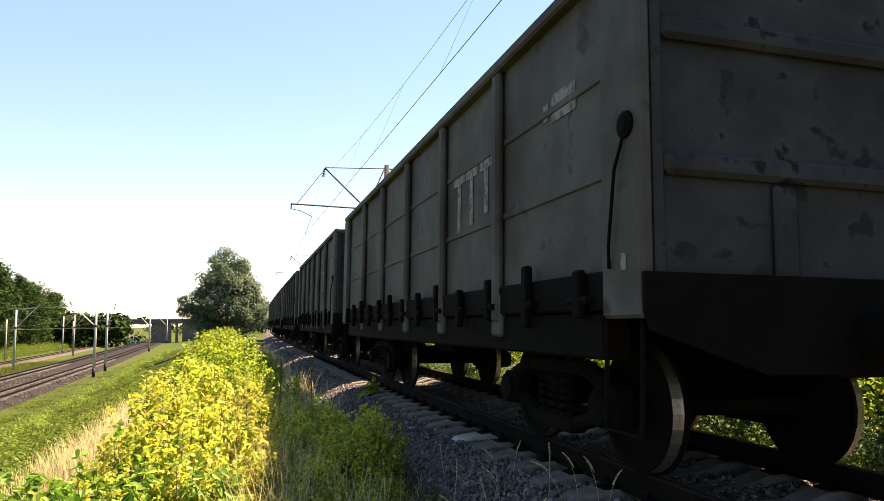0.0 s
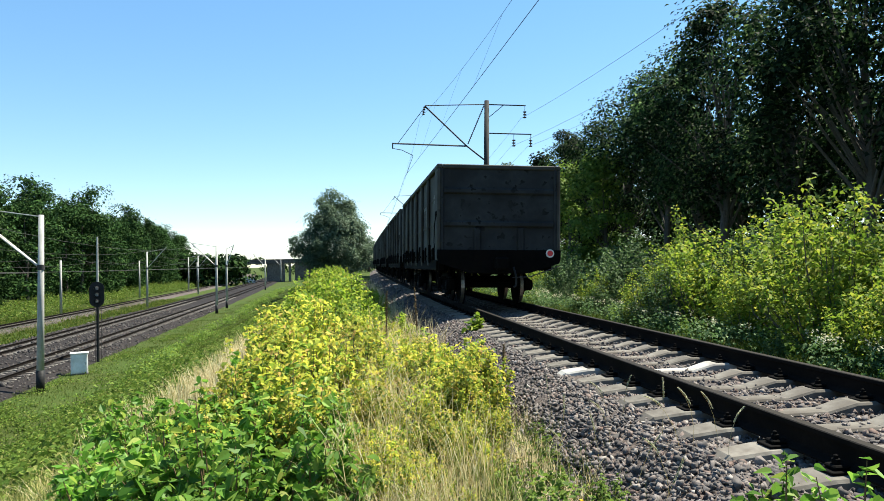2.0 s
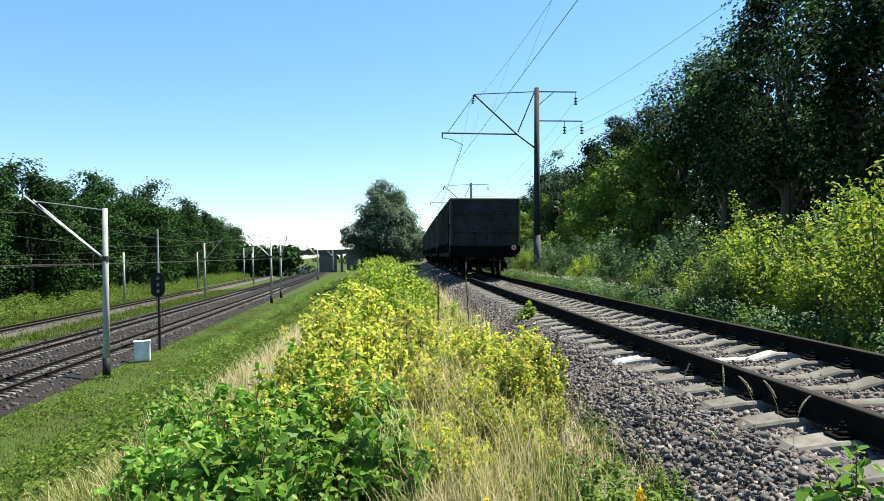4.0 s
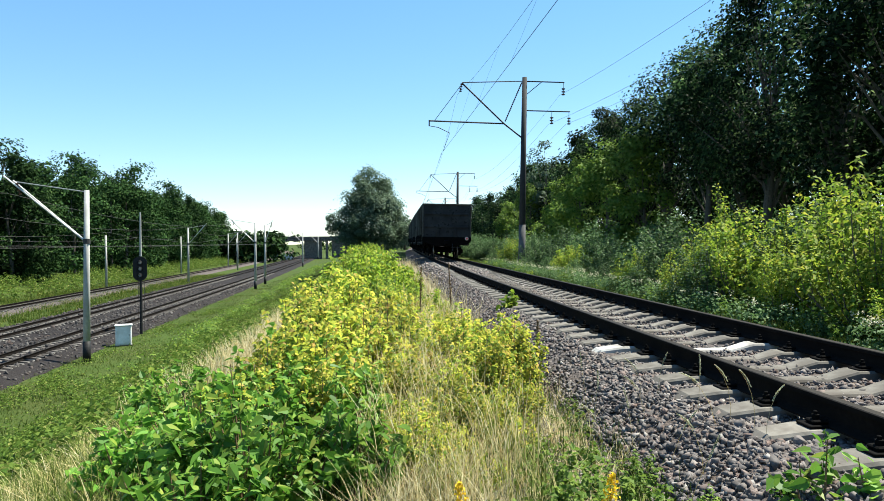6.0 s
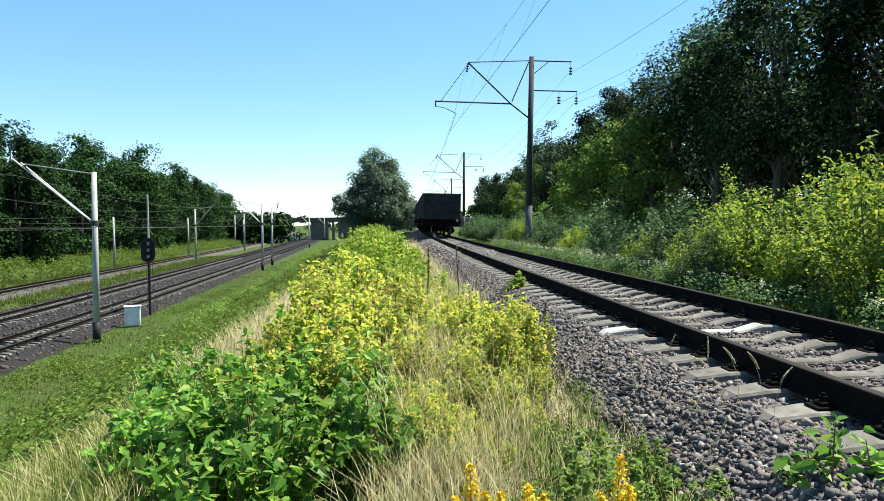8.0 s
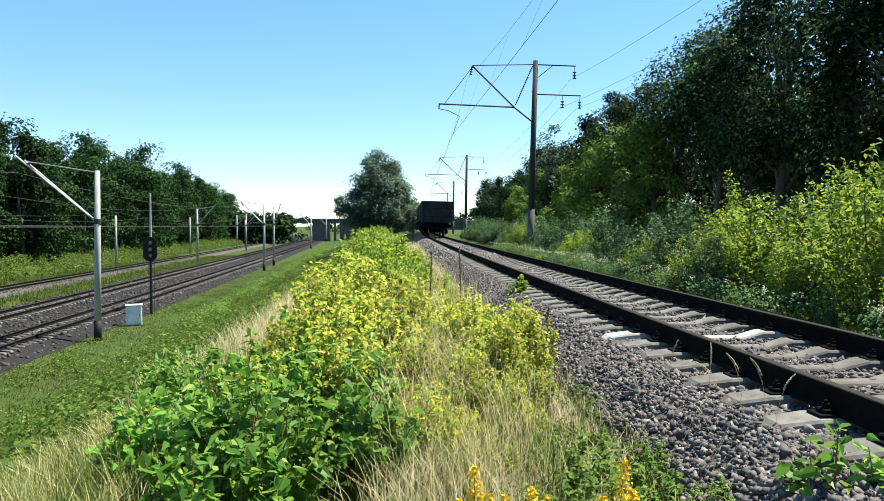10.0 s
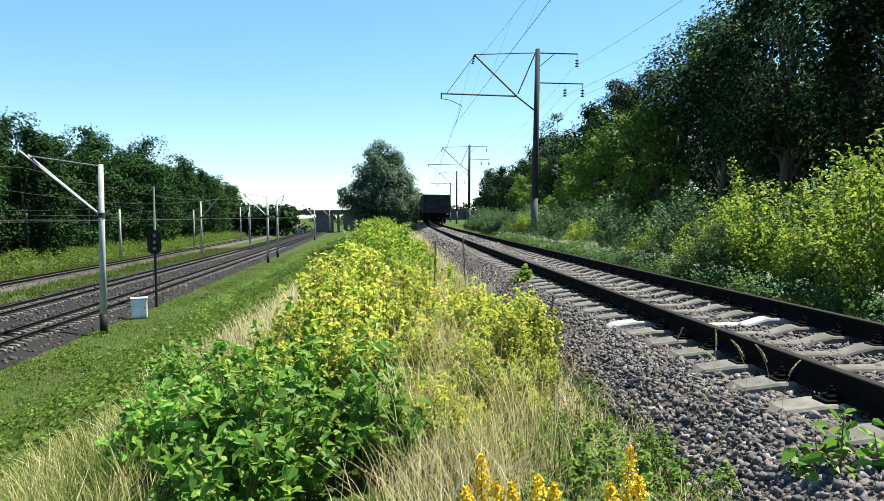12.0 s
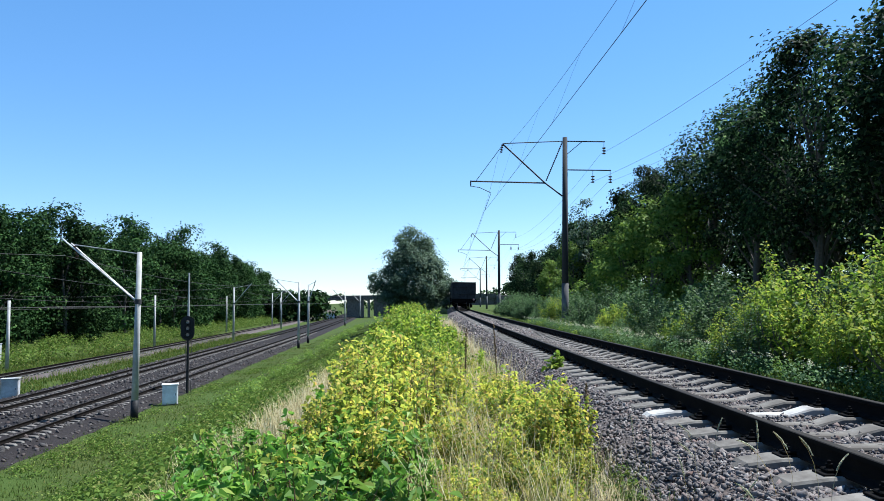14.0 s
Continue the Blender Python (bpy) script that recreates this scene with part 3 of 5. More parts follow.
def upper_pole(x, y, lean):
    """Catenary pole of the upper track; local x runs away from the track."""
    base = -0.7
    p = tagged(new("catenary_pole"), "dark concrete catenary pole with bracket arms and insulators", "catenary pole", "upper track poles")
    p.matrix_basis = pose(x, y, base, 0, lean, -1)
    z = -base
    part("mast", Build().tube([(0, 0, 0), (0, 0, 10.42 + z)], [0.2, 0.14], 14), M["dark_pole"], p, smooth=True)
    part("foundation_band", Build().tube([(0, 0, 0), (0, 0, 2.0 + z)], [0.208, 0.196], 14), M["grey_pole"], p, "paler weathered foot of the pole", smooth=True)
    part("top_tie", Build().tube([(-0.1, 0, 10.2 + z), (-3.6, 0, 10.02 + z)], 0.028, 6), M["iron"], p)
    part("bracket_strut", Build().tube([(-0.15, 0, 7.0 + z), (-1.15, 0, 7.75 + z), (-3.6, 0, 10.0 + z)], 0.045, 6), M["iron"], p)
    part("bracket_bar", Build().tube([(-1.15, 0, 7.75 + z), (-5.42, 0, 7.8 + z)], 0.045, 6).tube([(-5.42, 0, 7.84 + z), (-5.42, 0, 7.5 + z)], 0.035, 6), M["iron"], p)
    part("drop_tie", Build().tube([(-3.62, 0, 9.9 + z), (-5.1, 0, 7.85 + z)], 0.018, 5), M["wire"], p)
    b = Build()
    insulator(b, (-0.15, 0, 10.15 + z), (-1.1, 0, 7.85 + z), 22, 0.05)
    part("insulator_chain", b, M["insulator"], p)
    part("registration_arm", Build().tube([(-5.42, 0, 7.52 + z), (-4.9, 0, 7.44 + z), (-4.25, 0, 7.14 + z)], 0.02, 5).tube([(-4.25, 0, 7.14 + z), (-4.6, 0, 6.12 + z)], 0.013, 5), M["iron"], p)
    b = Build()
    insulator(b, (-3.6, 0, 9.98 + z), (-3.7, 0, 9.45 + z), 4)
    part("insulator", b, M["insulator"], p)
    for zz, reach, drops in ((10.2, 2.25, (2.25,)), (8.53, 2.6, (1.6, 2.6))):
        b = Build().box(0, reach + 0.05, -0.03, 0.03, zz + z - 0.03, zz + z + 0.03, 0.006)
        if zz > 9:
            b.tube([(0.12, 0, zz + z - 0.75), (1.0, 0, zz + z)], 0.022, 5)
        part("cross_arm", b, M["iron"], p)
        for d in drops:
            b = Build().tube([(d, 0, zz + z), (d, 0, zz + z - 0.35)], 0.015, 5)
            insulator(b, (d, 0, zz + z - 0.3), (d, 0, zz + z - 0.78), 3, 0.11)
            part("insulator", b, M["insulator"], p)
    return p


upper_pole(7.82, 39.3, 1.5)
upper_pole(9.62, 92, 1.0)
upper_pole(12.6, 145, 0.8)
upper_pole(15.4, 198, 0.8)
upper_pole(8.6, -14, 1.0)


def wire(name, pts, r, words):
    tagged(new(name, Build().tube(pts, r, 5).mesh(name, M["wire"])), words, "overhead wire", "overhead wires")


def span(a, b, sag, n=14):
    return [tuple(Vector(a).lerp(Vector(b), i / n) - Vector((0, 0, sag * 4 * (i / n) * (1 - i / n)))) for i in range(n + 1)]


post_xy = [(8.6, -14), (7.82, 39.3), (9.62, 92), (12.6, 145), (15.4, 198)]
for (xa, ya), (xb, yb) in zip(post_xy, post_xy[1:]):
    wire("contact_wire", span((xa - 4.5, ya, 6.12), (xb - 4.5, yb, 6.12), 0.05), 0.008, "thin contact wire over the upper track")
    wire("messenger_wire", span((xa - 3.6, ya, 9.4), (xb - 3.6, yb, 9.4), 1.3), 0.006, "sagging messenger wire over the upper track")
    top, low = span((xa - 3.6, ya, 9.4), (xb - 3.6, yb, 9.4), 1.3, 8), span((xa - 4.5, ya, 6.12), (xb - 4.5, yb, 6.12), 0.05, 8)
    for k in range(1, 8):
        wire("dropper_wire", [top[k], low[k]], 0.003, "thin dropper between messenger and contact wire")
    for d, z in ((2.3, 9.4), (1.65, 7.75), (2.65, 7.75)):
        wire("feeder_wire", span((xa + d, ya, z), (xb + d, yb, z), 0.9), 0.007, "sagging feeder wire beside the upper track")


def main_pole(x, y, h=9.6, arm=0, lean=0.0, band=True, words="grey concrete catenary pole beside the main line", z0=None):
    z0 = float(gz(x, y)) - 0.1 if z0 is None else z0
    p = tagged(new("catenary_pole"), words, "catenary pole", "main line poles")
    p.matrix_basis = pose(x, y, z0, 0, lean, 0)
    part("mast", Build().tube([(0, 0, 0), (0, 0, h)], [0.2, 0.135], 12), M["pole_concrete"], p, smooth=True)
    if band:
        part("foot_band", Build().tube([(0, 0, 0), (0, 0, 1.25)], [0.212, 0.206], 12), M["black"], p, "black tarred foot of the pole", smooth=True)
    if arm:
        s = -1 if arm > 0 else 1
        a = abs(arm)
        part("bracket_tie", Build().tube([(0, 0, h - 0.1), (s * a * 0.85, 0, h + 0.42)], 0.035, 6), M["light_iron"], p)
        part("bracket_beam", Build().tube([(0, -0.06, h * 0.7), (s * a, -0.06, h + 0.75)], 0.045, 6).tube([(0, 0.06, h * 0.7), (s * a * 0.9, 0.06, h + 0.5)], 0.045, 6), M["light_iron"], p)
        part("clamp", Build().tube([(0, 0, h * 0.69), (0, 0, h * 0.72)], [0.19, 0.19], 12), M["iron"], p)
        b = Build()
        insulator(b, (s * a * 0.85, 0, h + 0.40), (s * a * 0.80, 0, h - 0.35), 4, 0.1)
        part("insulator", b, M["insulator"], p)
    return p


main_pole(-16.7, 40.4, 9.7, 4.4, 0.9)
for x, y, arm in ((-18.7, 102.3, 3.8), (-19.5, 115.3, -1.2), (-23.3, 200, 3.6), (-27.5, 290, 3.6), (-31.5, 345, 3.4)):
    main_pole(x, y, 9.7, arm, 0.6)
for x, y in ((-34.1, 124), (-29.4 - 1.5, 66 - 30), (-37.3, 180), (-38.8, 265), (-42.7, 194), (-46.5, 320)):
    main_pole(x, y, 9.6, -3.2 if y > 100 else 0, 0.4, False, "slender grey pole between the far tracks")
for x, y, h in ((-42.5, 110, 8.2), (-43.2, 73, 7.4), (-47, 165, 8.6), (-49, 235, 8.6)):
    main_pole(x, y, h, 0, 0.3, False, "thin grey pole at the foot of the wood")
for x0, z in ((-20.6, 4.0), (-20.4, 1.1), (-26.2, 3.6), (-26.0, 1.1), (-31.5, 2.4), (-36.5, 1.0), (-36.8, 3.0)):
    ys = [-20, 40, 102, 155, 200, 250, 300, 350]
    for ya, yb in zip(ys, ys[1:]):
        wire("main_line_wire", span((x0 + float(main_shift(ya)), ya, z), (x0 + float(main_shift(yb)), yb, z), 0.9 if z > 2 else 0.1, 8), 0.014, "thin overhead wire above the main line")


# ---- signal, cabinets, bridge ----
def signal(x, y):
    z0 = float(gz(x, y)) - 0.1
    p = tagged(new("railway_signal"), "black three-lamp colour light signal on a tall mast", "railway signal")
    p.matrix_basis = pose(x, y, z0, 0, 0.3, 6)
    part("mast", Build().tube([(0, 0.25, 0), (0, 0.25, 4.1)], 0.1, 10), M["black"], p)
    part("upper_mast", Build().tube([(0, 0.25, 4.1), (0, 0.25, 9.0)], [0.09, 0.06], 10), M["pole_concrete"], p)
    b = Build()
    prof = []
    for k in range(24):
        a = 2 * math.pi * k / 24
        prof.append((0.5 * math.cos(a), 4.9 + (0.40 if math.sin(a) > 0 else -0.40) + 0.5 * math.sin(a)))
    b.add([(q[0], 0.04, q[1]) for q in prof] + [(q[0], 0.0, q[1]) for q in prof], [tuple(range(24)), tuple(range(47, 23, -1))] + [(k, 24 + k, 24 + (k + 1) % 24, (k + 1) % 24) for k in range(24)])
    part("backboard", b, M["black"], p)
    for k in range(3):
        h = part("hood", Build().tube([(0, 0, 4.42 + 0.46 * k), (0, -0.28, 4.40 + 0.46 * k)], [0.16, 0.15], 12, cap=False), M["black"], p)
        part("lens", Build().lathe([(0.12, 0), (0.11, 0.03), (0.05, 0.05)], pose(0, -0.02, 4.42 + 0.46 * k, 90), 14), M["lens"], h, "signal lens with a white reflection painted in")
    part("lamp_box", Build().box(-0.26, 0.26, 0.04, 0.2, 4.1, 5.7, 0.03), M["black"], p)
    part("ladder", Build().tube([(-0.2, 0.42, 0), (-0.2, 0.42, 4.4)], 0.018, 5).tube([(0.2, 0.42, 0), (0.2, 0.42, 4.4)], 0.018, 5), M["iron"], p)
    return p


signal(-17.75, 52.1)
signal(-42.2, 196).matrix_basis = pose(-40.8, 196, -5.5, 0, 0, 10) @ Matrix.Scale(0.8, 4)


def cabinet(x, y, w, h, words, mat):
    z0 = float(gz(x, y)) - 0.05
    p = tagged(new("relay_cabinet"), words, "relay cabinet", "trackside cabinets")
    p.matrix_basis = pose(x, y, z0, 0, 0, 18)
    part("body", Build().box(-w / 2, w / 2, -0.3, 0.3, 0.12, h, 0.015), mat, p)
    part("plinth", Build().box(-w / 2 - 0.04, w / 2 + 0.04, -0.34, 0.34, 0, 0.12, 0.01), M["concrete"], p)
    part("lid", Build().box(-w / 2 - 0.05, w / 2 + 0.05, -0.36, 0.36, h, h + 0.07, 0.015), mat, p)
    d = part("door", Build().box(-w / 2 + 0.05, w / 2 - 0.05, -0.325, -0.30, 0.18, h - 0.06, 0.008), mat, p)
    part("handle", Build().box(w / 2 - 0.16, w / 2 - 0.13, -0.36, -0.325, h * 0.5, h * 0.5 + 0.14, 0.006), M["iron"], d)
    return p


cabinet(-16.9, 46.5, 0.95, 1.35, "white steel relay cabinet beside the signal mast", M["white"])
cabinet(-29.6, 50.5, 1.1, 1.5, "pale grey relay cabinet between the tracks", M["light_iron"])
cabinet(-47.5, 77, 2.2, 2.2, "grey trackside equipment box at the wood's edge", M["light_iron"])

bridge = tagged(new("road_bridge"), "long flat concrete road bridge over the tracks", "bridge")
bridge.matrix_basis = pose(-30, 300, 0, 0, 0, 4)
part("deck", Build().box(-58, 60, -5, 5, 2.3, 3.7, 0.05), M["pole_concrete"], bridge)
part("parapet", Build().box(-58, 60, -5.3, -5.06, 2.2, 4.1, 0.03), M["old_concrete"], bridge)
for x in (-44, -30, -16):
    for yy in (-3.5, 3.5):
        part("pier", Build().box(x - 0.5, x + 0.5, yy - 0.5, yy + 0.5, -5.6, 2.3, 0.04), M["pole_concrete"], bridge)
for x0, x1 in ((-4, 3.2), (4.8, 5.8), (7.4, 60)):
    part("approach_wall", Build().box(x0, x1, -4.6, 4.6, -5.6, 2.296, 0.05), M["concrete"], bridge, "pale concrete wall under the approach")
part("abutment", Build().box(-75, -58, -6, 6, -5.6, 3.4, 0.1), M["concrete"], bridge)
part("abutment", Build().box(60, 95, -6, 6, -5.6, 3.4, 0.1), M["concrete"], bridge)
shed = tagged(new("trackside_hut"), "small white hut with a brown roof by the bridge", "hut")
shed.matrix_basis = pose(-39, 282, float(gz(-39, 282)), 0, 0, 12)
part("wall", Build().box(-2.4, 2.4, -1.6, 1.6, 0, 2.6, 0.02), M["white"], shed)
rb = Build()
rb.add([(-2.7, -1.9, 2.604), (2.7, -1.9, 2.604), (2.7, 1.9, 2.604), (-2.7, 1.9, 2.604), (-2.7, 0, 3.8), (2.7, 0, 3.8)], [(0, 1, 5, 4), (2, 3, 4, 5), (0, 4, 3), (1, 2, 5), (3, 2, 1, 0)])
part("roof", rb, M["bark"], shed, "brown pitched roof")


# ---- open wagons ----
BODY, PITCH = 12.12, 13.92
POSTS = [2.42, 4.24, 6.06, 7.88, 9.70]
WHEEL_R = 0.475


def wheel_mesh(s):
    """One wheel: dark disc and rim, bright tread."""
    b = Build()
    m = Matrix.Translation((s * 0.735, 0, 0)) @ Matrix.Rotation(s * math.pi / 2, 4, "Y")
    prof = [(0.09, -0.05), (0.38, -0.02), (0.40, -0.03), (0.503, -0.03), (0.503, -0.002), (WHEEL_R + 0.004, 0.004), (WHEEL_R, 0.02), (WHEEL_R - 0.003, 0.09), (WHEEL_R - 0.012, 0.10), (0.40, 0.10), (0.38, 0.07), (0.13, 0.06), (0.13, 0.11), (0.09, 0.11)]
    b.lathe(prof, m, 28, 0, [0, 0, 0, 0, 0, 1, 1, 0, 0, 0, 0, 0, 0])
    return b.mesh("wheel", M["underframe"], M["tread"])


def bogie_side_mesh():
    """Cast side frame with axle boxes and a coil spring nest."""
    b = Build()
    b.box(-0.06, 0.06, -0.62, 0.62, 0.20, 0.32, 0.02)
    for s in (-1, 1):
        b.box(-0.09, 0.09, s * 0.925 - 0.17, s * 0.925 + 0.17, -0.14, 0.16, 0.03)
        b.tube([(0, s * 0.925, 0.14), (0, s * 0.52, 0.27)], 0.075, 8)
        b.tube([(0, s * 0.85, -0.06), (0, s * 0.34, -0.20)], 0.065, 8)
        b.lathe([(0.15, 0), (0.13, 0.05), (0.05, 0.06)], Matrix.Translation((0.09, s * 0.925, 0)) @ Matrix.Rotation(math.pi / 2, 4, "Y"), 14)
        b.lathe([(0.15, 0), (0.13, 0.05), (0.05, 0.06)], Matrix.Translation((-0.09, s * 0.925, 0)) @ Matrix.Rotation(-math.pi / 2, 4, "Y"), 14)
    b.box(-0.08, 0.08, -0.38, 0.38, -0.27, -0.15, 0.02)
    for k in range(3):
        y = -0.22 + 0.22 * k
        for h in range(5):
            b.tube([(0, y, -0.15 + 0.07 * h), (0, y, -0.11 + 0.07 * h)], 0.085, 10)
    return b.mesh("side_frame", M["underframe"])


axle = Build().tube([(-1.05, 0, 0), (1.05, 0, 0)], 0.075, 10).mesh("wheelset", M["underframe"])
wheels, side_frame = (wheel_mesh(-1), wheel_mesh(1)), bogie_side_mesh()
AXLES = [1.3, 3.15, BODY - 3.15, BODY - 1.3]


def side_wall(s):
    """Sheet side with two pressed grooves and a sill."""
    b = Build()
    x = s * 1.47
    b.box(min(x, x - s * 0.04), max(x, x - s * 0.04), 0.06, BODY - 0.06, 1.30, 3.42)
    for z in (2.05, 2.72):
        b.box(min(x, x + s * 0.018), max(x, x + s * 0.018), 0.25, BODY - 0.25, z - 0.03, z + 0.03, 0.008)
    return b


def wagon(words):
    w = tagged(new("gondola_wagon"), words, "railway wagon", "goods train")
    for s in (-1, 1):
        part("side_wall", side_wall(s), M["wagon"], w)
        part("top_rail", Build().box(min(s * 1.42, s * 1.565), max(s * 1.42, s * 1.565), 0.0, BODY, 3.39, 3.5, 0.02), M["wagon"], w)
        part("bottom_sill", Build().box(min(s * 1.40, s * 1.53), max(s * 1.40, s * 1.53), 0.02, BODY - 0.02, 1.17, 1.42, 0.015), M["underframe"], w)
        for y in POSTS:
            b = Build()
            b.box(min(s * 1.474, s * 1.56), max(s * 1.474, s * 1.56), y - 0.075, y + 0.075, 1.10, 3.392, 0.03)
            b.box(min(s * 1.474, s * 1.535), max(s * 1.474, s * 1.535), y - 0.12, y + 0.12, 0.98, 1.36, 0.02)
            part("side_post", b, M["wagon"], w)
        for y0, y1 in ((0.0, 0.46), (BODY - 0.46, BODY)):
            b = Build().box(min(s * 1.474, s * 1.562), max(s * 1.474, s * 1.562), y0 + 0.002, y1, 1.12, 3.392, 0.02)
            part("corner_post", b, M["wagon"], w)
        # hatch hinges and catches along the floor edge
        for k in range(13):
            y = 0.75 + k * 0.885
            b = Build().box(min(s * 1.535, s * 1.60), max(s * 1.535, s * 1.60), y - 0.05, y + 0.05, 1.12 - 0.06 * (k % 2), 1.44 + 0.05 * ((k * 5) % 3), 0.015)
            b.tube([(s * 1.57, y - 0.14, 1.24), (s * 1.57, y + 0.14, 1.24)], 0.03, 6)
            part("hatch_catch", b, M["underframe"], w)
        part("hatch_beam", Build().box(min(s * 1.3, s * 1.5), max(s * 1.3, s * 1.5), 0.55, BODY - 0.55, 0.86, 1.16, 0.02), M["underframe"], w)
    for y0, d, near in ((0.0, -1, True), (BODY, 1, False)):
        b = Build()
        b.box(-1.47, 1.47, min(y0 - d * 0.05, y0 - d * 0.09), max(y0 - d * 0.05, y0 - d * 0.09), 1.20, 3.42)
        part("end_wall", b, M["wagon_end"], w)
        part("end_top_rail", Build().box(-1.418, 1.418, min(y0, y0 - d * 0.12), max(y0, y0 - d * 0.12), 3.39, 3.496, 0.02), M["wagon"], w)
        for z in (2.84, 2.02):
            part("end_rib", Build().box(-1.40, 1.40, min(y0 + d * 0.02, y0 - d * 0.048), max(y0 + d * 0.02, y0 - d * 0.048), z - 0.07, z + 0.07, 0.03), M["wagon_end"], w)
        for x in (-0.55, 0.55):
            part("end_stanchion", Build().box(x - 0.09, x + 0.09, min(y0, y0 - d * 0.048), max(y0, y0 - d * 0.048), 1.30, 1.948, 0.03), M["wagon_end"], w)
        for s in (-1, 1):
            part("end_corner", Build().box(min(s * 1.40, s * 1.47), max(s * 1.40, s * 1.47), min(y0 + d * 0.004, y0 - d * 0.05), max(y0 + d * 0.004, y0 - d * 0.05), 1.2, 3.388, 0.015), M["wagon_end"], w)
        # headstock, deeper towards the coupler
        hb = Build()
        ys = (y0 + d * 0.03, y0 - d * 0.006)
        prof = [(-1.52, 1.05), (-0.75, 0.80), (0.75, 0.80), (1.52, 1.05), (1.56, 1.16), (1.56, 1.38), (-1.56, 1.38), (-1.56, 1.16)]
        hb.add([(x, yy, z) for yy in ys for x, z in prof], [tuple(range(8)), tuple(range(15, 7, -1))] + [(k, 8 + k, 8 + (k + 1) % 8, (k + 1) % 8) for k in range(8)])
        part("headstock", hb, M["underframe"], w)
        part("coupler", Build().box(-0.12, 0.12, min(y0, y0 + d * 0.55), max(y0, y0 + d * 0.35), 0.92, 1.16, 0.03).box(-0.2, 0.14, min(y0 + d * 0.3, y0 + d * 0.6), max(y0 + d * 0.3, y0 + d * 0.6), 0.88, 1.2, 0.05), M["underframe"], w)
        part("brake_hose", Build().tube([(0.35, y0 + d * 0.05, 0.95), (0.38, y0 + d * 0.22, 0.7), (0.36, y0 + d * 0.26, 0.5), (0.3, y0 + d * 0.28, 0.47)], 0.028, 8), M["black"], w)
        part("hand_rail", Build().tube([(1.5, y0 + d * 0.06, 0.98), (0.75, y0 + d * 0.16, 0.72), (0.3, y0 + d * 0.16, 0.70)], 0.014, 6), M["iron"], w)
        part("step_iron", Build().tube([(-1.5, y0 - d * 0.1, 1.1), (-1.52, y0 - d * 0.1, 0.45), (-1.52, y0 - d * 0.5, 0.45), (-1.5, y0 - d * 0.5, 1.1)], 0.018, 6), M["underframe"], w)
    part("grab_iron", Build().tube([(-1.575, 0.14, 2.22), (-1.60, 0.22, 2.0), (-1.60, 0.30, 1.55), (-1.575, 0.34, 1.42)], 0.012, 6), M["underframe"], w)
    part("cable_box", Build().lathe([(0.085, 0), (0.08, 0.02), (0.04, 0.035)], Matrix.Translation((-1.562, 0.14, 2.26)) @ Matrix.Rotation(-math.pi / 2, 4, "Y"), 12), M["underframe"], w)
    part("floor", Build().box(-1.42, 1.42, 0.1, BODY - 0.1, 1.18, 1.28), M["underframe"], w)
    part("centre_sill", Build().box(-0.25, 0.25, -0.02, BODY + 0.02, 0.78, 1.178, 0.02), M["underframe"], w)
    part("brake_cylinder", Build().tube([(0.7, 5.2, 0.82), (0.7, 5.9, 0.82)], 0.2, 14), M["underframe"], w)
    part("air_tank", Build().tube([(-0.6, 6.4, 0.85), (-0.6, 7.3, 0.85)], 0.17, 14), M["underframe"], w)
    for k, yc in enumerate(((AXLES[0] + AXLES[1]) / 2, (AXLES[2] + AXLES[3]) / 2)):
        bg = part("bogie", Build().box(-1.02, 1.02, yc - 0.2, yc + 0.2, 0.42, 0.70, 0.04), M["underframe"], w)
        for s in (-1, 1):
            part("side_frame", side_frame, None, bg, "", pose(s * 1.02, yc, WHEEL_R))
    for y in AXLES:
        ws = part("wheelset", axle, None, w, "", pose(0, y, WHEEL_R))
        for wheel in wheels:
            part("wheel", wheel, None, ws, "black wheel with a bright tread")
    # worn stencils on the side: bars for what cannot be read
    x = -1.474
    part("stencil", Build().box(x - 0.004, x, 0.95, 1.35, 2.62, 2.84), M["chalk"], w, "worn pale stencil patch")
    part("stencil", Build().box(x - 0.004, x, 1.42, 1.5, 2.66, 2.8), M["chalk"], w, "worn pale stencil patch")
    for k, yy in enumerate((3.72, 3.30, 2.85)):
        low = 2.06 + 0.05 * k
        sh = [(yy - 0.19, 2.70), (yy - 0.19, 2.60), (yy - 0.055, 2.60), (yy - 0.055, low), (yy + 0.055, low), (yy + 0.055, 2.60), (yy + 0.19, 2.60), (yy + 0.19, 2.70)]
        b = Build()
        b.add([(x - 0.004, p, q) for p, q in sh] + [(x, p, q) for p, q in sh], [tuple(range(8)), tuple(range(15, 7, -1))] + [(i, 8 + i, 8 + (i + 1) % 8, (i + 1) % 8) for i in range(8)])
        part("stencil", b, M["chalk"], w, "worn large pale letter")
    part("stencil", Build().box(x - 0.095, x - 0.09, 0.16, 0.22, 1.40, 1.50), M["chalk"], w, "small pale mark")
    return w


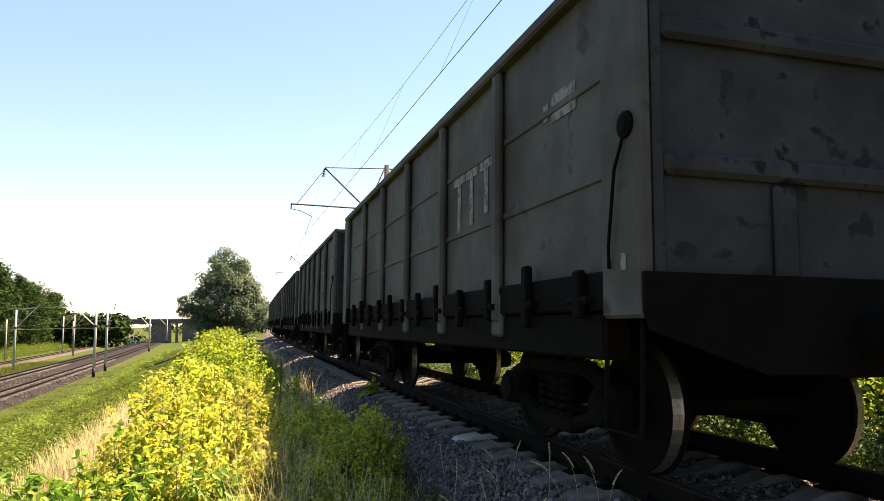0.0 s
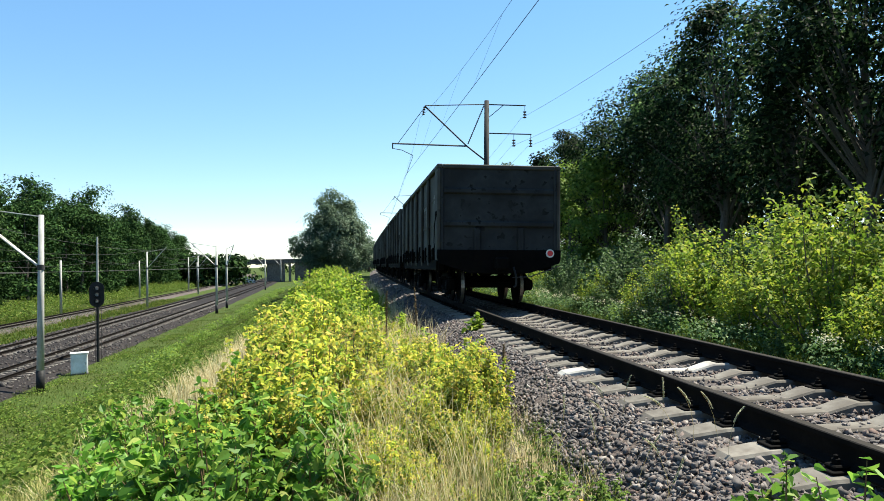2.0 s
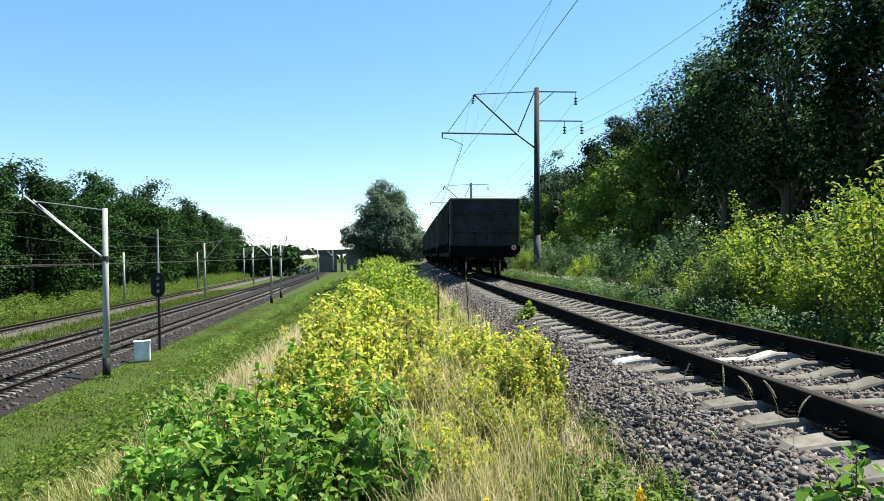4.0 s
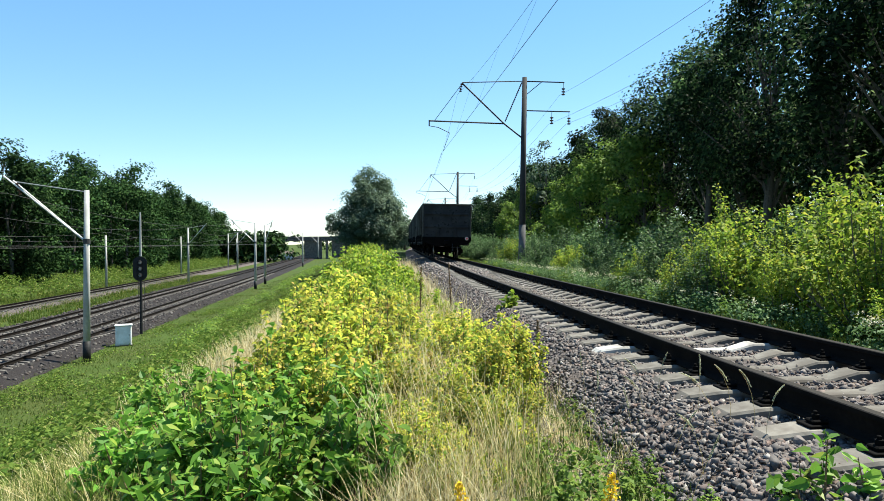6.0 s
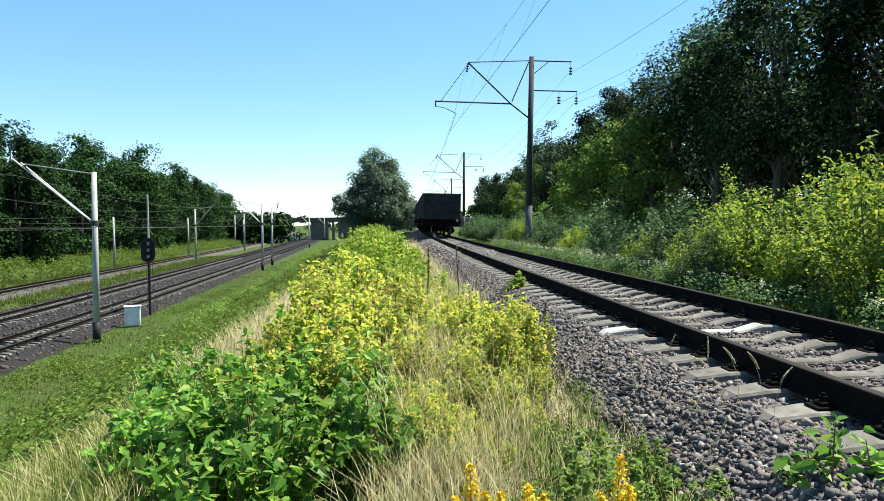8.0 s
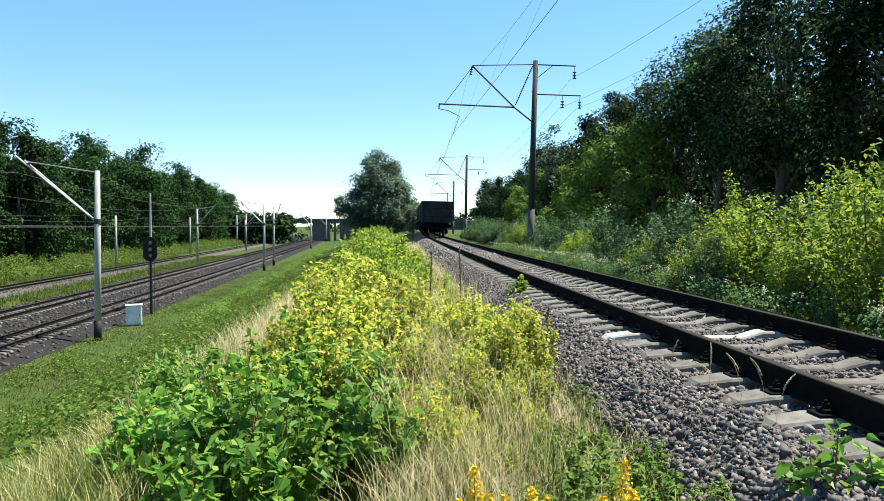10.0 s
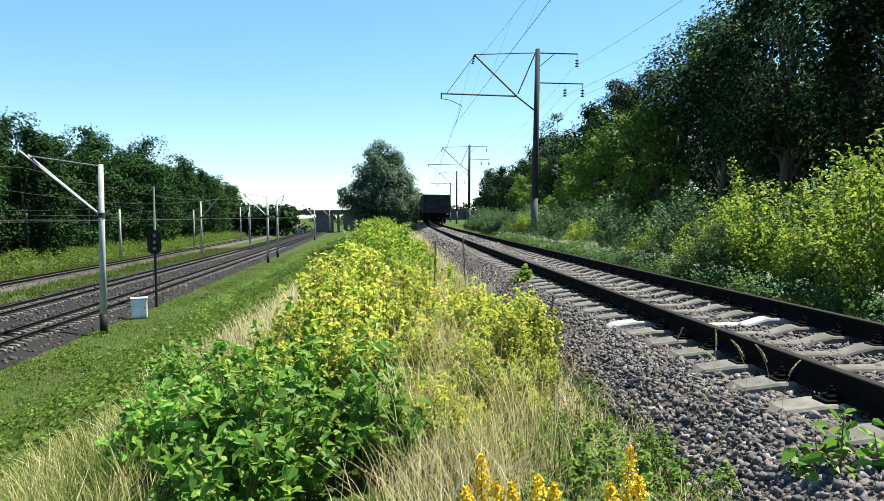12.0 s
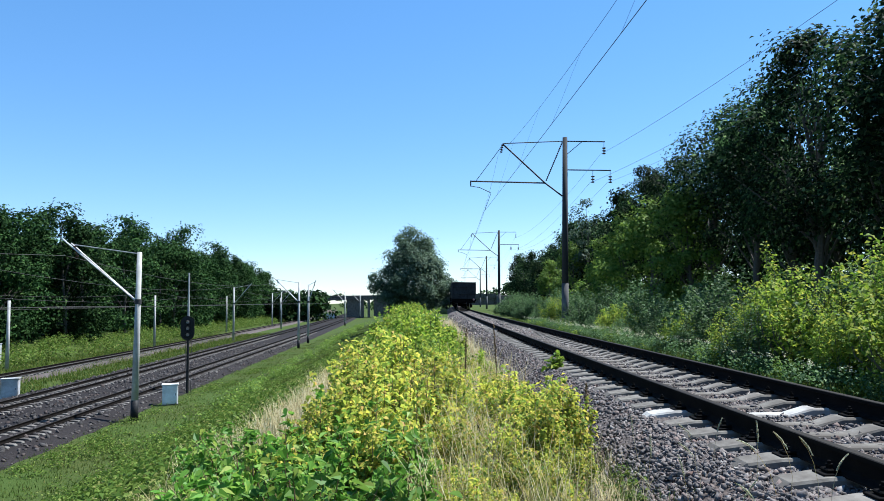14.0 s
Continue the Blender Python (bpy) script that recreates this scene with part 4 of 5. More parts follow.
train = [wagon("grey open gondola wagon, grimy and shade-dark below, last of the train")]
disc = part("tail_disc", Build().lathe([(0.105, 0), (0.105, 0.02)], Matrix.Translation((1.28, -0.034, 1.30)) @ Matrix.Rotation(math.pi / 2, 4, "X"), 24), M["white"], train[0], "white rimmed round tail disc")
part("disc_face", Build().lathe([(0.072, 0), (0.072, 0.006)], Matrix.Translation((1.28, -0.056, 1.30)) @ Matrix.Rotation(math.pi / 2, 4, "X"), 24), M["red"], disc, "red centre of the tail disc")
for k in range(1, 6):
    c = copy_thing(train[0], pose(0, PITCH * k, 0))
    c["label"] = "grey open gondola wagon coupled in the goods train"
    for o in list(c.children_recursive):
        if o.name.startswith(("disc_face", "tail_disc")):
            bpy.data.objects.remove(o)
    train.append(c)

# where the train's tail stands at each second
TAIL = [(0.0, 3.22), (0.5, 6.5), (1.0, 9.75), (1.5, 13.28), (2.0, 16.9), (2.5, 20.5), (3.5, 27.4), (5.0, 37.3), (6.0, 44.0), (7.0, 50.4), (8.0, 56.6), (9.0, 62.6), (10.5, 71.2), (11.5, 76.4), (12.5, 81.2), (13.3, 85.2), (14.0, 88.6)]


def tail_at(t):
    """Smooth place of the tail along the track."""
    ts, ys = np.array(TAIL).T
    d = np.gradient(ys, ts)
    i = int(np.clip(np.searchsorted(ts, t) - 1, 0, len(ts) - 2))
    h = ts[i + 1] - ts[i]
    s = (t - ts[i]) / h
    return float((1 + 2 * s) * (1 - s) ** 2 * ys[i] + s * (1 - s) ** 2 * h * d[i] + s * s * (3 - 2 * s) * ys[i + 1] + s * s * (s - 1) * h * d[i + 1])


def motions():
    """The train rolls away along its track; its wheels turn with it."""
    steps = [0.5 * k for k in range(29)]
    fine = [0.1 * k for k in range(141)]
    for k, w in enumerate(train):
        rows = []
        for t in steps:
            y = tail_at(t) + PITCH * k
            a, b = frame_at(cx, y + 2.225, 0).translation, frame_at(cx, y + BODY - 2.225, 0).translation
            yaw = -math.degrees(math.atan2(b.x - a.x, b.y - a.y))
            m = pose(a.x - 0.075, a.y, 0, 0, 1.5, yaw) @ pose(0, -2.225, 0)
            rows.append((t, m))
        walk(w, rows)
        for o in w.children:
            if o.name.startswith("wheelset"):
                y0 = o.matrix_basis.translation.y
                walk(o, [(t, pose(0, y0, WHEEL_R, -math.degrees((tail_at(t) - 3.22) / WHEEL_R))) for t in fine])


# ---- trees, bushes and grass ----
def clumps(rng, n, h0, h1, rad, squash=0.8, low=0.7):
    """Centres of leaf clumps filling an uneven crown."""
    t = rng.uniform(0.02, 0.98, n)
    a = rng.uniform(0, 2 * np.pi, n)
    ph = rng.uniform(0, 6.28, 4)
    wob = 1 + 0.22 * np.sin(2 * a + ph[0] + 3 * t) + 0.16 * np.sin(3 * a + ph[1] - 5 * t) + 0.12 * np.sin(9 * t + ph[2])
    r = rad * np.power(np.sin(np.pi * np.power(t, low)), 0.65) * wob * np.sqrt(rng.uniform(0.25, 1, n))
    return np.stack([r * np.cos(a), r * np.sin(a), h0 + (h1 - h0) * t], 1)


def domed(rng, n, h0, h1, rad):
    """Centres of boughs filling a full rounded crown that reaches down to the ground."""
    d = unit(rng.normal(size=(n, 3)))
    q = d * (rng.uniform(0.12, 1, (n, 1)) ** 0.4) * (1 + 0.10 * np.sin(4 * d[:, :1] + 1) + 0.08 * np.sin(5 * d[:, 2:] + 2))
    return np.stack([q[:, 0] * rad * (1 - 0.18 * q[:, 2]), q[:, 1] * rad * (1 - 0.18 * q[:, 2]), (h0 + h1) / 2 + q[:, 2] * (h1 - h0) / 2], 1)


def leafy(rng, centres, per, cr, leaf, flat=0.58, up=0.5):
    """Leaves gathered round clump centres."""
    n = len(centres)
    d = unit(rng.normal(size=(n, per, 3))) * (rng.uniform(0.35, 1, (n, per, 1)) ** 0.6) * cr * rng.uniform(0.6, 1.4, (n, 1, 1))
    d[:, :, 2] *= flat
    p = (centres[:, None] + d).reshape(-1, 3)
    o = unit(d.reshape(-1, 3))
    return leaf_quads(rng, p, leaf, up, o * 0.9)


def lobed(rng, centres, per, lobe, leaf, up=0.4, wild=0.5):
    """Leaves on the bumpy skins of rounded boughs, facing outwards, with a few loose sprays."""
    n = len(centres)
    d = rng.normal(size=(n, per, 3))
    d[:, :, 2] += 0.35
    d = unit(d)
    ph = rng.uniform(0, 6.28, (n, 1, 3))
    bump = 1 + 0.20 * np.sin(4.5 * d[:, :, 0] + ph[:, :, 0]) * np.sin(4.5 * d[:, :, 1] + ph[:, :, 1]) + 0.12 * np.sin(9 * d[:, :, 2] + 6 * d[:, :, 0] + ph[:, :, 2])
    reach = np.where(rng.uniform(size=(n, per)) < 0.12, rng.uniform(1.05, 1.4, (n, per)), rng.uniform(0.66, 1.08, (n, per)))
    q = d * (bump * reach)[:, :, None] * lobe * rng.uniform(0.6, 1.3, (n, 1, 1))
    q[:, :, 2] *= 0.78
    return leaf_quads(rng, (centres[:, None] + q).reshape(-1, 3), leaf, up, d.reshape(-1, 3) * 1.3, wild=wild)


def trunk_build(rng, h, r, centres, limbs=12, lean=0.3):
    b = Build()
    top = np.array([rng.normal() * lean, rng.normal() * lean, h * 0.86])
    pts = [np.array([0, 0, -0.3])] + [top * t + np.array([rng.normal(), rng.normal(), 0]) * 0.08 for t in (0.25, 0.5, 0.75)] + [top]
    b.tube(pts, [r * 1.25, r, r * 0.8, r * 0.5, r * 0.12], 9)
    pick = centres[rng.permutation(len(centres))[:limbs]]
    for c in pick:
        t = np.clip(c[2] / h * 0.62, 0.15, 0.8)
        s = top * t
        mid = (s + c) / 2 + np.array([0, 0, 0.08 * h * rng.uniform(-0.2, 0.8)])
        b.tube([s, mid, c], [r * 0.42 * (1 - t * 0.5), r * 0.24, r * 0.06], 6)
    return b


def tree(seed, h, rad, h0, words, mat, nc=150, per=60, cr=0.75, leaf=0.26, trunk_r=0.16, category="tree", group="", limbs=14, low=0.7, up=0.4, dome=False):
    rng = np.random.RandomState(seed)
    c = domed(rng, nc, h0, h, rad) if dome else clumps(rng, nc, h0, h, rad, low=low)
    p = tagged(new("tree" if category == "tree" else "bush"), words, category, group)
    part("trunk" if category == "tree" else "stem", trunk_build(rng, h, trunk_r, c, limbs), M["bark"], p)
    ob = new("crown" if category == "tree" else "foliage", poly_mesh("crown", lobed(rng, c, per, cr, leaf, up=up), 4, mat))
    ob.parent = p
    return p


def shoot_bush(seed, h, r, n, per, leaf, words, mat, group, droop=0.5, reach=0.16, spread=0.35, name="bush"):
    """A bush of many upright shoots, each set with drooping leaves."""
    rng = np.random.RandomState(seed)
    p = tagged(new(name), words, "bush", group)
    b, pos, out = Build(), [], []
    for k in range(n):
        a, rr = rng.uniform(0, 6.28), r * math.sqrt(rng.uniform(0.0, 1))
        lump = 1 + 0.18 * math.sin(2 * a + seed) + 0.14 * math.sin(3 * a + 2 * seed)
        tip = np.array([rr * lump * math.cos(a), rr * lump * math.sin(a), h * rng.uniform(0.5, 1.0) * (1 - 0.42 * (rr / r) ** 2)])
        if rng.uniform() < 0.14:
            tip[2] *= 1.18
        root = np.array([tip[0] * 0.4, tip[1] * 0.4, -0.05])
        mid = root * 0.4 + tip * 0.6 + np.array([tip[0], tip[1], 0]) * 0.15
        if k % 2 == 0:
            b.tube([root, mid, tip], [0.004 * h + 0.003, 0.003 * h + 0.002, 0.002], 5)
        t = rng.uniform(0.12, 1.0, per) ** 0.8
        q = root * ((1 - t) ** 2)[:, None] + 2 * mid * (t * (1 - t))[:, None] + tip * (t * t)[:, None]
        o = unit(rng.normal(size=(per, 3)) * np.array([1, 1, spread]))
        pos.append(q + o * (reach * h * (1.12 - 0.75 * t) * rng.uniform(0.15, 1.0, per))[:, None])
        out.append(o * 0.5)
    if name not in ("herb_clump", "weed_clump"):
        part("stem", b, M["bark"], p)
    ob = new("foliage", poly_mesh("foliage", leaf_quads(rng, np.concatenate(pos), leaf, 0.8, np.concatenate(out), 0.6, 0.18, droop, 0.65), 4, mat))
    ob.parent = p
    return p


def scatter(variants, places, rng, z_sink=0.05):
    """Puts a variant at each (x, y, scale); the variants themselves take the first places."""
    for k, (x, y, s) in enumerate(places):
        m = Matrix.Translation((x, y, float(gz(x, y)) - z_sink)) @ Matrix.Rotation(rng.uniform(0, 6.28), 4, "Z") @ Matrix.Scale(s, 4)
        v = variants[k % len(variants)]
        if k < len(variants):
            v.matrix_basis = m
        else:
            copy_thing(v, m)


prng = random.Random(21)
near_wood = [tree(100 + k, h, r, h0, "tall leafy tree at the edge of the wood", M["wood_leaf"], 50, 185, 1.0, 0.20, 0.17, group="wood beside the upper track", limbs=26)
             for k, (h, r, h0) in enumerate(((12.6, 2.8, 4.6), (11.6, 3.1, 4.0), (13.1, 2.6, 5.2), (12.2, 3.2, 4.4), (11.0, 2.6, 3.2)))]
places = []
for k in range(12):
    y = 9 + k * 3.7
    places.append((16.0 + prng.uniform(-0.9, 0.9), y + prng.uniform(-1, 1), (1.04 if y < 30 else 0.92 if y < 42 else 0.84) * prng.uniform(0.9, 1.06)))
scatter(near_wood, places, prng)
young = [tree(130 + k, h, r, 0.4, "young light green tree in front of the wood", M["lime_leaf"], 46, 150, 0.62, 0.19, 0.09, group="young trees before the wood", limbs=12)
         for k, (h, r) in enumerate(((7.2, 2.0), (6.2, 1.8)))]
scatter(young, [(13.2, 46, 1.0), (13.4, 52, 1.0), (12.8, 60, 0.9), (13.2, 40.5, 1.16), (13.9, 36.5, 1.05), (13.0, 72, 0.9)], prng)
airy = tree(136, 10.6, 1.5, 4.2, "slender airy tree rising above the young wood", M["poplar_leaf"], 30, 60, 0.55, 0.22, 0.09, group="young trees before the wood", limbs=14)
airy.matrix_basis = pose(13.9, 60, float(gz(13.9, 60)) - 0.05)
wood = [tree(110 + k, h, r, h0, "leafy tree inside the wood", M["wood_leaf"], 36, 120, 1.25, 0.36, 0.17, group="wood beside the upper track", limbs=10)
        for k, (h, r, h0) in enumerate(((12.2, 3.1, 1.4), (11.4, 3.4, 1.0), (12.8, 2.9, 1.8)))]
places = []
for k in range(22):
    y = -14 + k * 4.2 if k < 5 else 36 + k * 4.2
    places.append((16.2 + 0.3 * (float(cx(y)) - 3.73) + prng.uniform(-0.9, 0.9), y + prng.uniform(-1, 1), (1.0 if y < 34 else 0.88 - 0.0012 * y) * prng.uniform(0.9, 1.06)))
for k in range(20):
    y = -10 + k * 5.4
    places.append((20.8 + prng.uniform(-1.5, 1.5), y + prng.uniform(-1, 1), prng.uniform(0.78, 0.92)))
for k in range(18):
    y = -14 + k * 5
    places.append((26 + prng.uniform(-2, 2), y, prng.uniform(0.8, 0.95)))
scatter(wood, places, prng)

far_wood = [tree(140 + k, h, r, 0.2, "dark broadleaf tree in the wood beyond the main line", M["far_leaf"], 36, 160, 1.45, 0.42, 0.22, group="wood beyond the main line", limbs=10)
            for k, (h, r) in enumerate(((15.0, 4.9), (16.0, 4.6), (13.4, 5.2), (15.4, 5.0), (14.2, 4.5)))]
places = []
for k in range(38):
    y = 62 + k * 5.6
    for row in (0, 1):
        places.append((-53.0 - row * 7 + float(main_shift(y)) + prng.uniform(-2.2, 2.2), y + prng.uniform(-2, 2), (1.06 if y < 85 else 1.12 if y < 112 else 1.22 if y < 200 else 1.15) * prng.uniform(0.88, 1.06)))
scatter(far_wood, places, prng)

lone = tree(178, 13.2, 6.0, -0.8, "large round grey-green tree standing beside the track", M["poplar_leaf"], 190, 260, 1.2, 0.32, 0.3, limbs=12, dome=True)
lone.matrix_basis = pose(-2.3, 110, float(gz(-2.3, 110)) - 0.2)
small_far = tree(171, 7.5, 2.8, 0.3, "small round tree beyond the lone one", M["poplar_leaf"], 40, 130, 0.9, 0.30, 0.15, limbs=10)
small_far.matrix_basis = pose(4.4, 150, float(gz(4.4, 150)) - 0.1)

# distant woods on the skyline
rng = np.random.RandomState(33)
c = []
for x0, x1, y0, y1, n, hh in ((-130, -62, 250, 330, 90, 9), (-420, -60, 480, 620, 150, 14), (-60, 120, 520, 640, 90, 9), (30, 160, 180, 420, 140, 11), (-60, -39, 248, 276, 46, 8)):
    c.append(np.stack([rng.uniform(x0, x1, n), rng.uniform(y0, y1, n), -4.5 + hh * rng.uniform(0.05, 1.0, n)], 1))
c = np.concatenate(c)
tagged(new("distant_woods", poly_mesh("distant_woods", leafy(rng, c, 60, 5.0, 2.0), 4, M["far_leaf"])), "distant dark green woods on the skyline", "woods", kind="stuff")

# bushes on the far side of the upper track
maple = [shoot_bush(200 + k, h, r, 80, 78, 0.105, "bushy young maple with yellow-green leaves beside the rails", M["maple_leaf"], "maple bushes beside the track")
         for k, (h, r) in enumerate(((3.0, 1.3), (2.7, 1.45), (3.2, 1.15)))]
places = [(8.0, 10.4, 1.0), (8.3, 14.8, 0.98), (8.6, 17.0, 0.9), (8.9, 12.4, 1.14), (7.7, 8.1, 0.80), (9.6, 14.4, 0.95), (8.1, 6.0, 0.92), (9.4, 8.6, 1.0), (7.7, 12.9, 0.60), (7.5, 16.6, 0.55), (10.3, 11.0, 1.05), (8.0, 3.6, 0.9), (8.0, 1.2, 0.95), (8.2, 30, 0.65), (7.5, 20.5, 0.5), (7.5, 9.4, 0.45), (8.3, 44, 0.8)]
scatter(maple, places, prng)
bush = [shoot_bush(220 + k, h, r, 66, 64, 0.12, "dense grey-green bush between the rails and the wood", M["bush_leaf"], "green bushes beside the track", 0.3)
        for k, (h, r) in enumerate(((2.7, 1.35), (2.4, 1.55), (2.9, 1.25)))]
places = []
for k in range(34):
    y = 13.5 + k * 2.1
    places.append((9.0 + float(cx(y)) - 3.73 + prng.uniform(-0.7, 0.9), y + prng.uniform(-0.7, 0.7), prng.uniform(0.82, 1.12)))
    if k % 2:
        places.append((7.55 + float(cx(y)) - 3.73 + prng.uniform(-0.2, 0.4), y, prng.uniform(0.45, 0.75)))
scatter(bush, places, prng)
herb = [shoot_bush(230 + k, h, r, 26, 34, 0.075, "low leafy herbs along the far rail", mat, "herbs beside the rail", 0.2, name="herb_clump")
        for k, (h, r, mat) in enumerate(((0.95, 0.42, M["bush_leaf"]), (0.8, 0.5, M["lime_leaf"]), (1.1, 0.38, M["bush_leaf"]), (0.7, 0.45, M["maple_leaf"])))]
places = []
for k in range(44):
    y = 4.2 + k * 1.0
    places.append((6.9 + float(cx(y)) - 3.73 + prng.uniform(-0.4, 0.55), y + prng.uniform(-0.5, 0.5), prng.uniform(0.65, 1.1)))
scatter(herb, places, prng)

# shrubs along the crest of the embankment
crest = [shoot_bush(240 + k, h, r, 34, 46, 0.08, "low yellow-green maple shrub on the embankment crest", M["crest_leaf"], "crest shrubs", 0.55, 0.15, name="shrub")
         for k, (h, r) in enumerate(((1.3, 0.55), (1.1, 0.62), (1.45, 0.5), (0.95, 0.55)))]
places = [(-0.5, 6.3, 0.85), (-0.15, 6.6, 0.8), (-0.4, 7.1, 0.9), (0.0, 7.4, 0.85), (-0.65, 7.6, 0.85), (-0.2, 8.0, 0.9), (0.2, 6.2, 0.6), (-0.1, 5.7, 0.7), (1.2, 6.95, 0.86), (1.0, 7.3, 0.9), (1.38, 7.05, 0.74), (0.75, 7.9, 0.8), (0.55, 8.6, 0.8), (0.82, 7.15, 0.7), (1.3, 7.7, 0.75), (1.05, 7.0, 0.72), (1.28, 7.25, 0.7), (1.12, 7.6, 0.78), (0.92, 6.8, 0.55), (1.32, 6.75, 0.5), (0.95, 8.2, 0.85), (1.15, 9.4, 0.75), (0.75, 9.0, 0.65), (1.2, 8.5, 0.65), (1.0, 10.4, 0.6)]
for k in range(56):
    y = 5.6 + 0.52 * k * (1 + k * 0.02)
    for lane in (-1, 0, 1, 2):
        if (lane == 2 and y < 12.5) or (lane in (-1, 2) and y > 46) or (lane == 1 and y < 9 and k % 2):
            continue
        s = prng.uniform(0.7, 1.12) * (0.82 if y < 7.5 else 1.0) * (0.8 if lane == 1 and y < 12 else 1.0) * (0.62 if lane == 2 else 1.0) * (1 + 0.007 * min(y, 40))
        places.append((-0.20 - 0.018 * y + lane * 0.52 + prng.uniform(-0.25, 0.25), y + prng.uniform(-0.3, 0.3), s))
for k in range(76):
    places.append((prng.uniform(-0.1, 1.2), prng.uniform(4.3, 13.0), prng.uniform(0.3, 0.6)))
for k in range(40):
    y = prng.uniform(12.5, 32)
    places.append((prng.uniform(0.2, 1.25) - 0.01 * y, y, prng.uniform(0.4, 0.68)))
scatter(crest, [q for q in places if q[1] < 13], prng)
crest_far = [shoot_bush(250 + k, h, r, 30, 40, 0.095, "green maple shrub on the embankment crest", M["maple_leaf"], "crest shrubs", 0.5, 0.16, name="shrub")
             for k, (h, r) in enumerate(((1.3, 0.55), (1.15, 0.62), (1.45, 0.55)))]
scatter(crest_far, [q for q in places if q[1] >= 13], prng)


def broad_leaves(rng, pos, size):
    """Heart-shaped leaves, two halves folded along the midrib: fans of six corners."""
    n = len(pos)
    nrm = rng.normal(size=(n, 3)) * 0.6
    nrm[:, 2] += 1.0
    nrm = unit(nrm)
    d = unit(np.cross(nrm, rng.normal(size=(n, 3))))
    d[:, 2] -= 0.3
    d = unit(d)
    side = np.cross(nrm, d)
    s = size * rng.uniform(0.45, 1.4, n)[:, None]
    def at(a, b, c):
        return pos + (d * a + side * b + nrm * c) * s
    left = np.stack([at(-0.48, 0, 0), at(-0.46, 0.24, 0.06), at(-0.10, 0.41, 0.10), at(0.32, 0.22, 0.05), at(0.74, 0, -0.14)], 1)
    right = np.stack([at(0.74, 0, -0.14), at(0.32, -0.22, 0.05), at(-0.10, -0.41, 0.10), at(-0.46, -0.24, 0.06), at(-0.48, 0, 0)], 1)
    return np.stack([left, right], 1).reshape(-1, 5, 3)


def leaf_shrub(seed, x, y, h, r, leaf, n, words, mat, name="broad_leaved_shrub"):
    """A shrub of arching stems with single broad leaves along them."""
    rng = np.random.RandomState(seed)
    p = tagged(new(name), words, "bush", "foreground shrubs")
    p.matrix_basis = pose(x, y, float(gz(x, y)))
    b, pos = Build(), []
    stems = max(4, n // 26)
    for k in range(stems):
        a, rr = rng.uniform(0, 6.28), r * math.sqrt(rng.uniform(0.05, 1))
        tip = np.array([rr * math.cos(a), rr * math.sin(a), h * rng.uniform(0.55, 1.05) * (1 - 0.35 * (rr / r) ** 2)])
        if k % 6 == 0:
            tip[2] *= rng.uniform(1.15, 1.5)
        root = np.array([tip[0] * 0.55, tip[1] * 0.55, -0.03])
        mid = (root + tip) / 2 + np.array([0, 0, h * 0.12])
        b.tube([root, mid, tip], [0.008, 0.006, 0.002], 5)
        if name == "sapling":
            part("stem", b, M["stalk"], p)
            b = Build()
        for j in range(26):
            t = rng.uniform(0.25, 1.02)
            q = root * (1 - t) ** 2 + 2 * mid * t * (1 - t) + tip * t * t
            pos.append(q + rng.normal(size=3) * leaf * (0.85 - 0.4 * t))
    if b.v:
        part("stem", b, M["stalk"], p)
    ob = new("leaves", poly_mesh("leaves", broad_leaves(rng, np.array(pos), leaf), 5, mat))
    ob.parent = p
    return p


for k, (x, y, h, r, n) in enumerate(((-0.75, 4.3, 0.72, 0.62, 620), (-1.25, 5.0, 0.62, 0.6, 560), (-0.45, 5.4, 0.72, 0.6, 560), (-0.9, 3.6, 0.5, 0.5, 420), (-1.55, 4.7, 0.45, 0.42, 320), (-1.6, 6.2, 0.62, 0.6, 420), (-0.15, 4.5, 0.5, 0.42, 300), (-2.3, 7.6, 0.55, 0.6, 300), (-1.0, 6.4, 0.62, 0.55, 420))):
    leaf_shrub(300 + k, x, y, h, r, 0.063, int(n * 2.7), "leafy shrub with broad fresh green leaves on the embankment", M["big_leaf"])
leaf_shrub(320, 2.28, 3.5, 0.5, 0.24, 0.06, 300, "young sapling with lobed green leaves beside the ballast", M["big_leaf"], "sapling")
leaf_shrub(321, 2.5, 3.25, 0.5, 0.24, 0.06, 300, "young sapling with lobed green leaves beside the ballast", M["big_leaf"], "sapling")
fine_weeds = [shoot_bush(330 + k, h, r, 22, 28, 0.05, "green fine-leaved weeds at the edge of the ballast", M["lime_leaf"], "weeds by the ballast", 0.0, 0.26, 0.6, "weed_clump")
              for k, (h, r) in enumerate(((0.42, 0.26), (0.34, 0.3)))]
scatter(fine_weeds, [(1.2, 4.1, 1.0), (1.5, 4.0, 0.9), (1.0, 3.7, 0.9), (1.35, 3.6, 0.85), (1.7, 4.4, 0.6), (1.05, 4.6, 0.8), (1.75, 3.7, 0.6), (1.45, 4.9, 0.6), (0.75, 3.5, 0.7), (1.6, 5.6, 0.5)], prng, 0.01)
leaf_shrub(324, 2.42, 13.4, 0.75, 0.12, 0.13, 40, "single leafy weed growing beside the sleepers", M["maple_leaf"], "weed")


# grass: countless blades, each kind one object
def grass(name, words, rng, pts, height, width, mat, lean=0.4, seg=3):
    z = gz(pts[:, 0], pts[:, 1])
    base = np.stack([pts[:, 0], pts[:, 1], z - 0.01], 1)
    tagged(new(name, poly_mesh(name, blade_quads(rng, base, height, width, lean, seg), 4, mat)), words, "grass", kind="stuff")


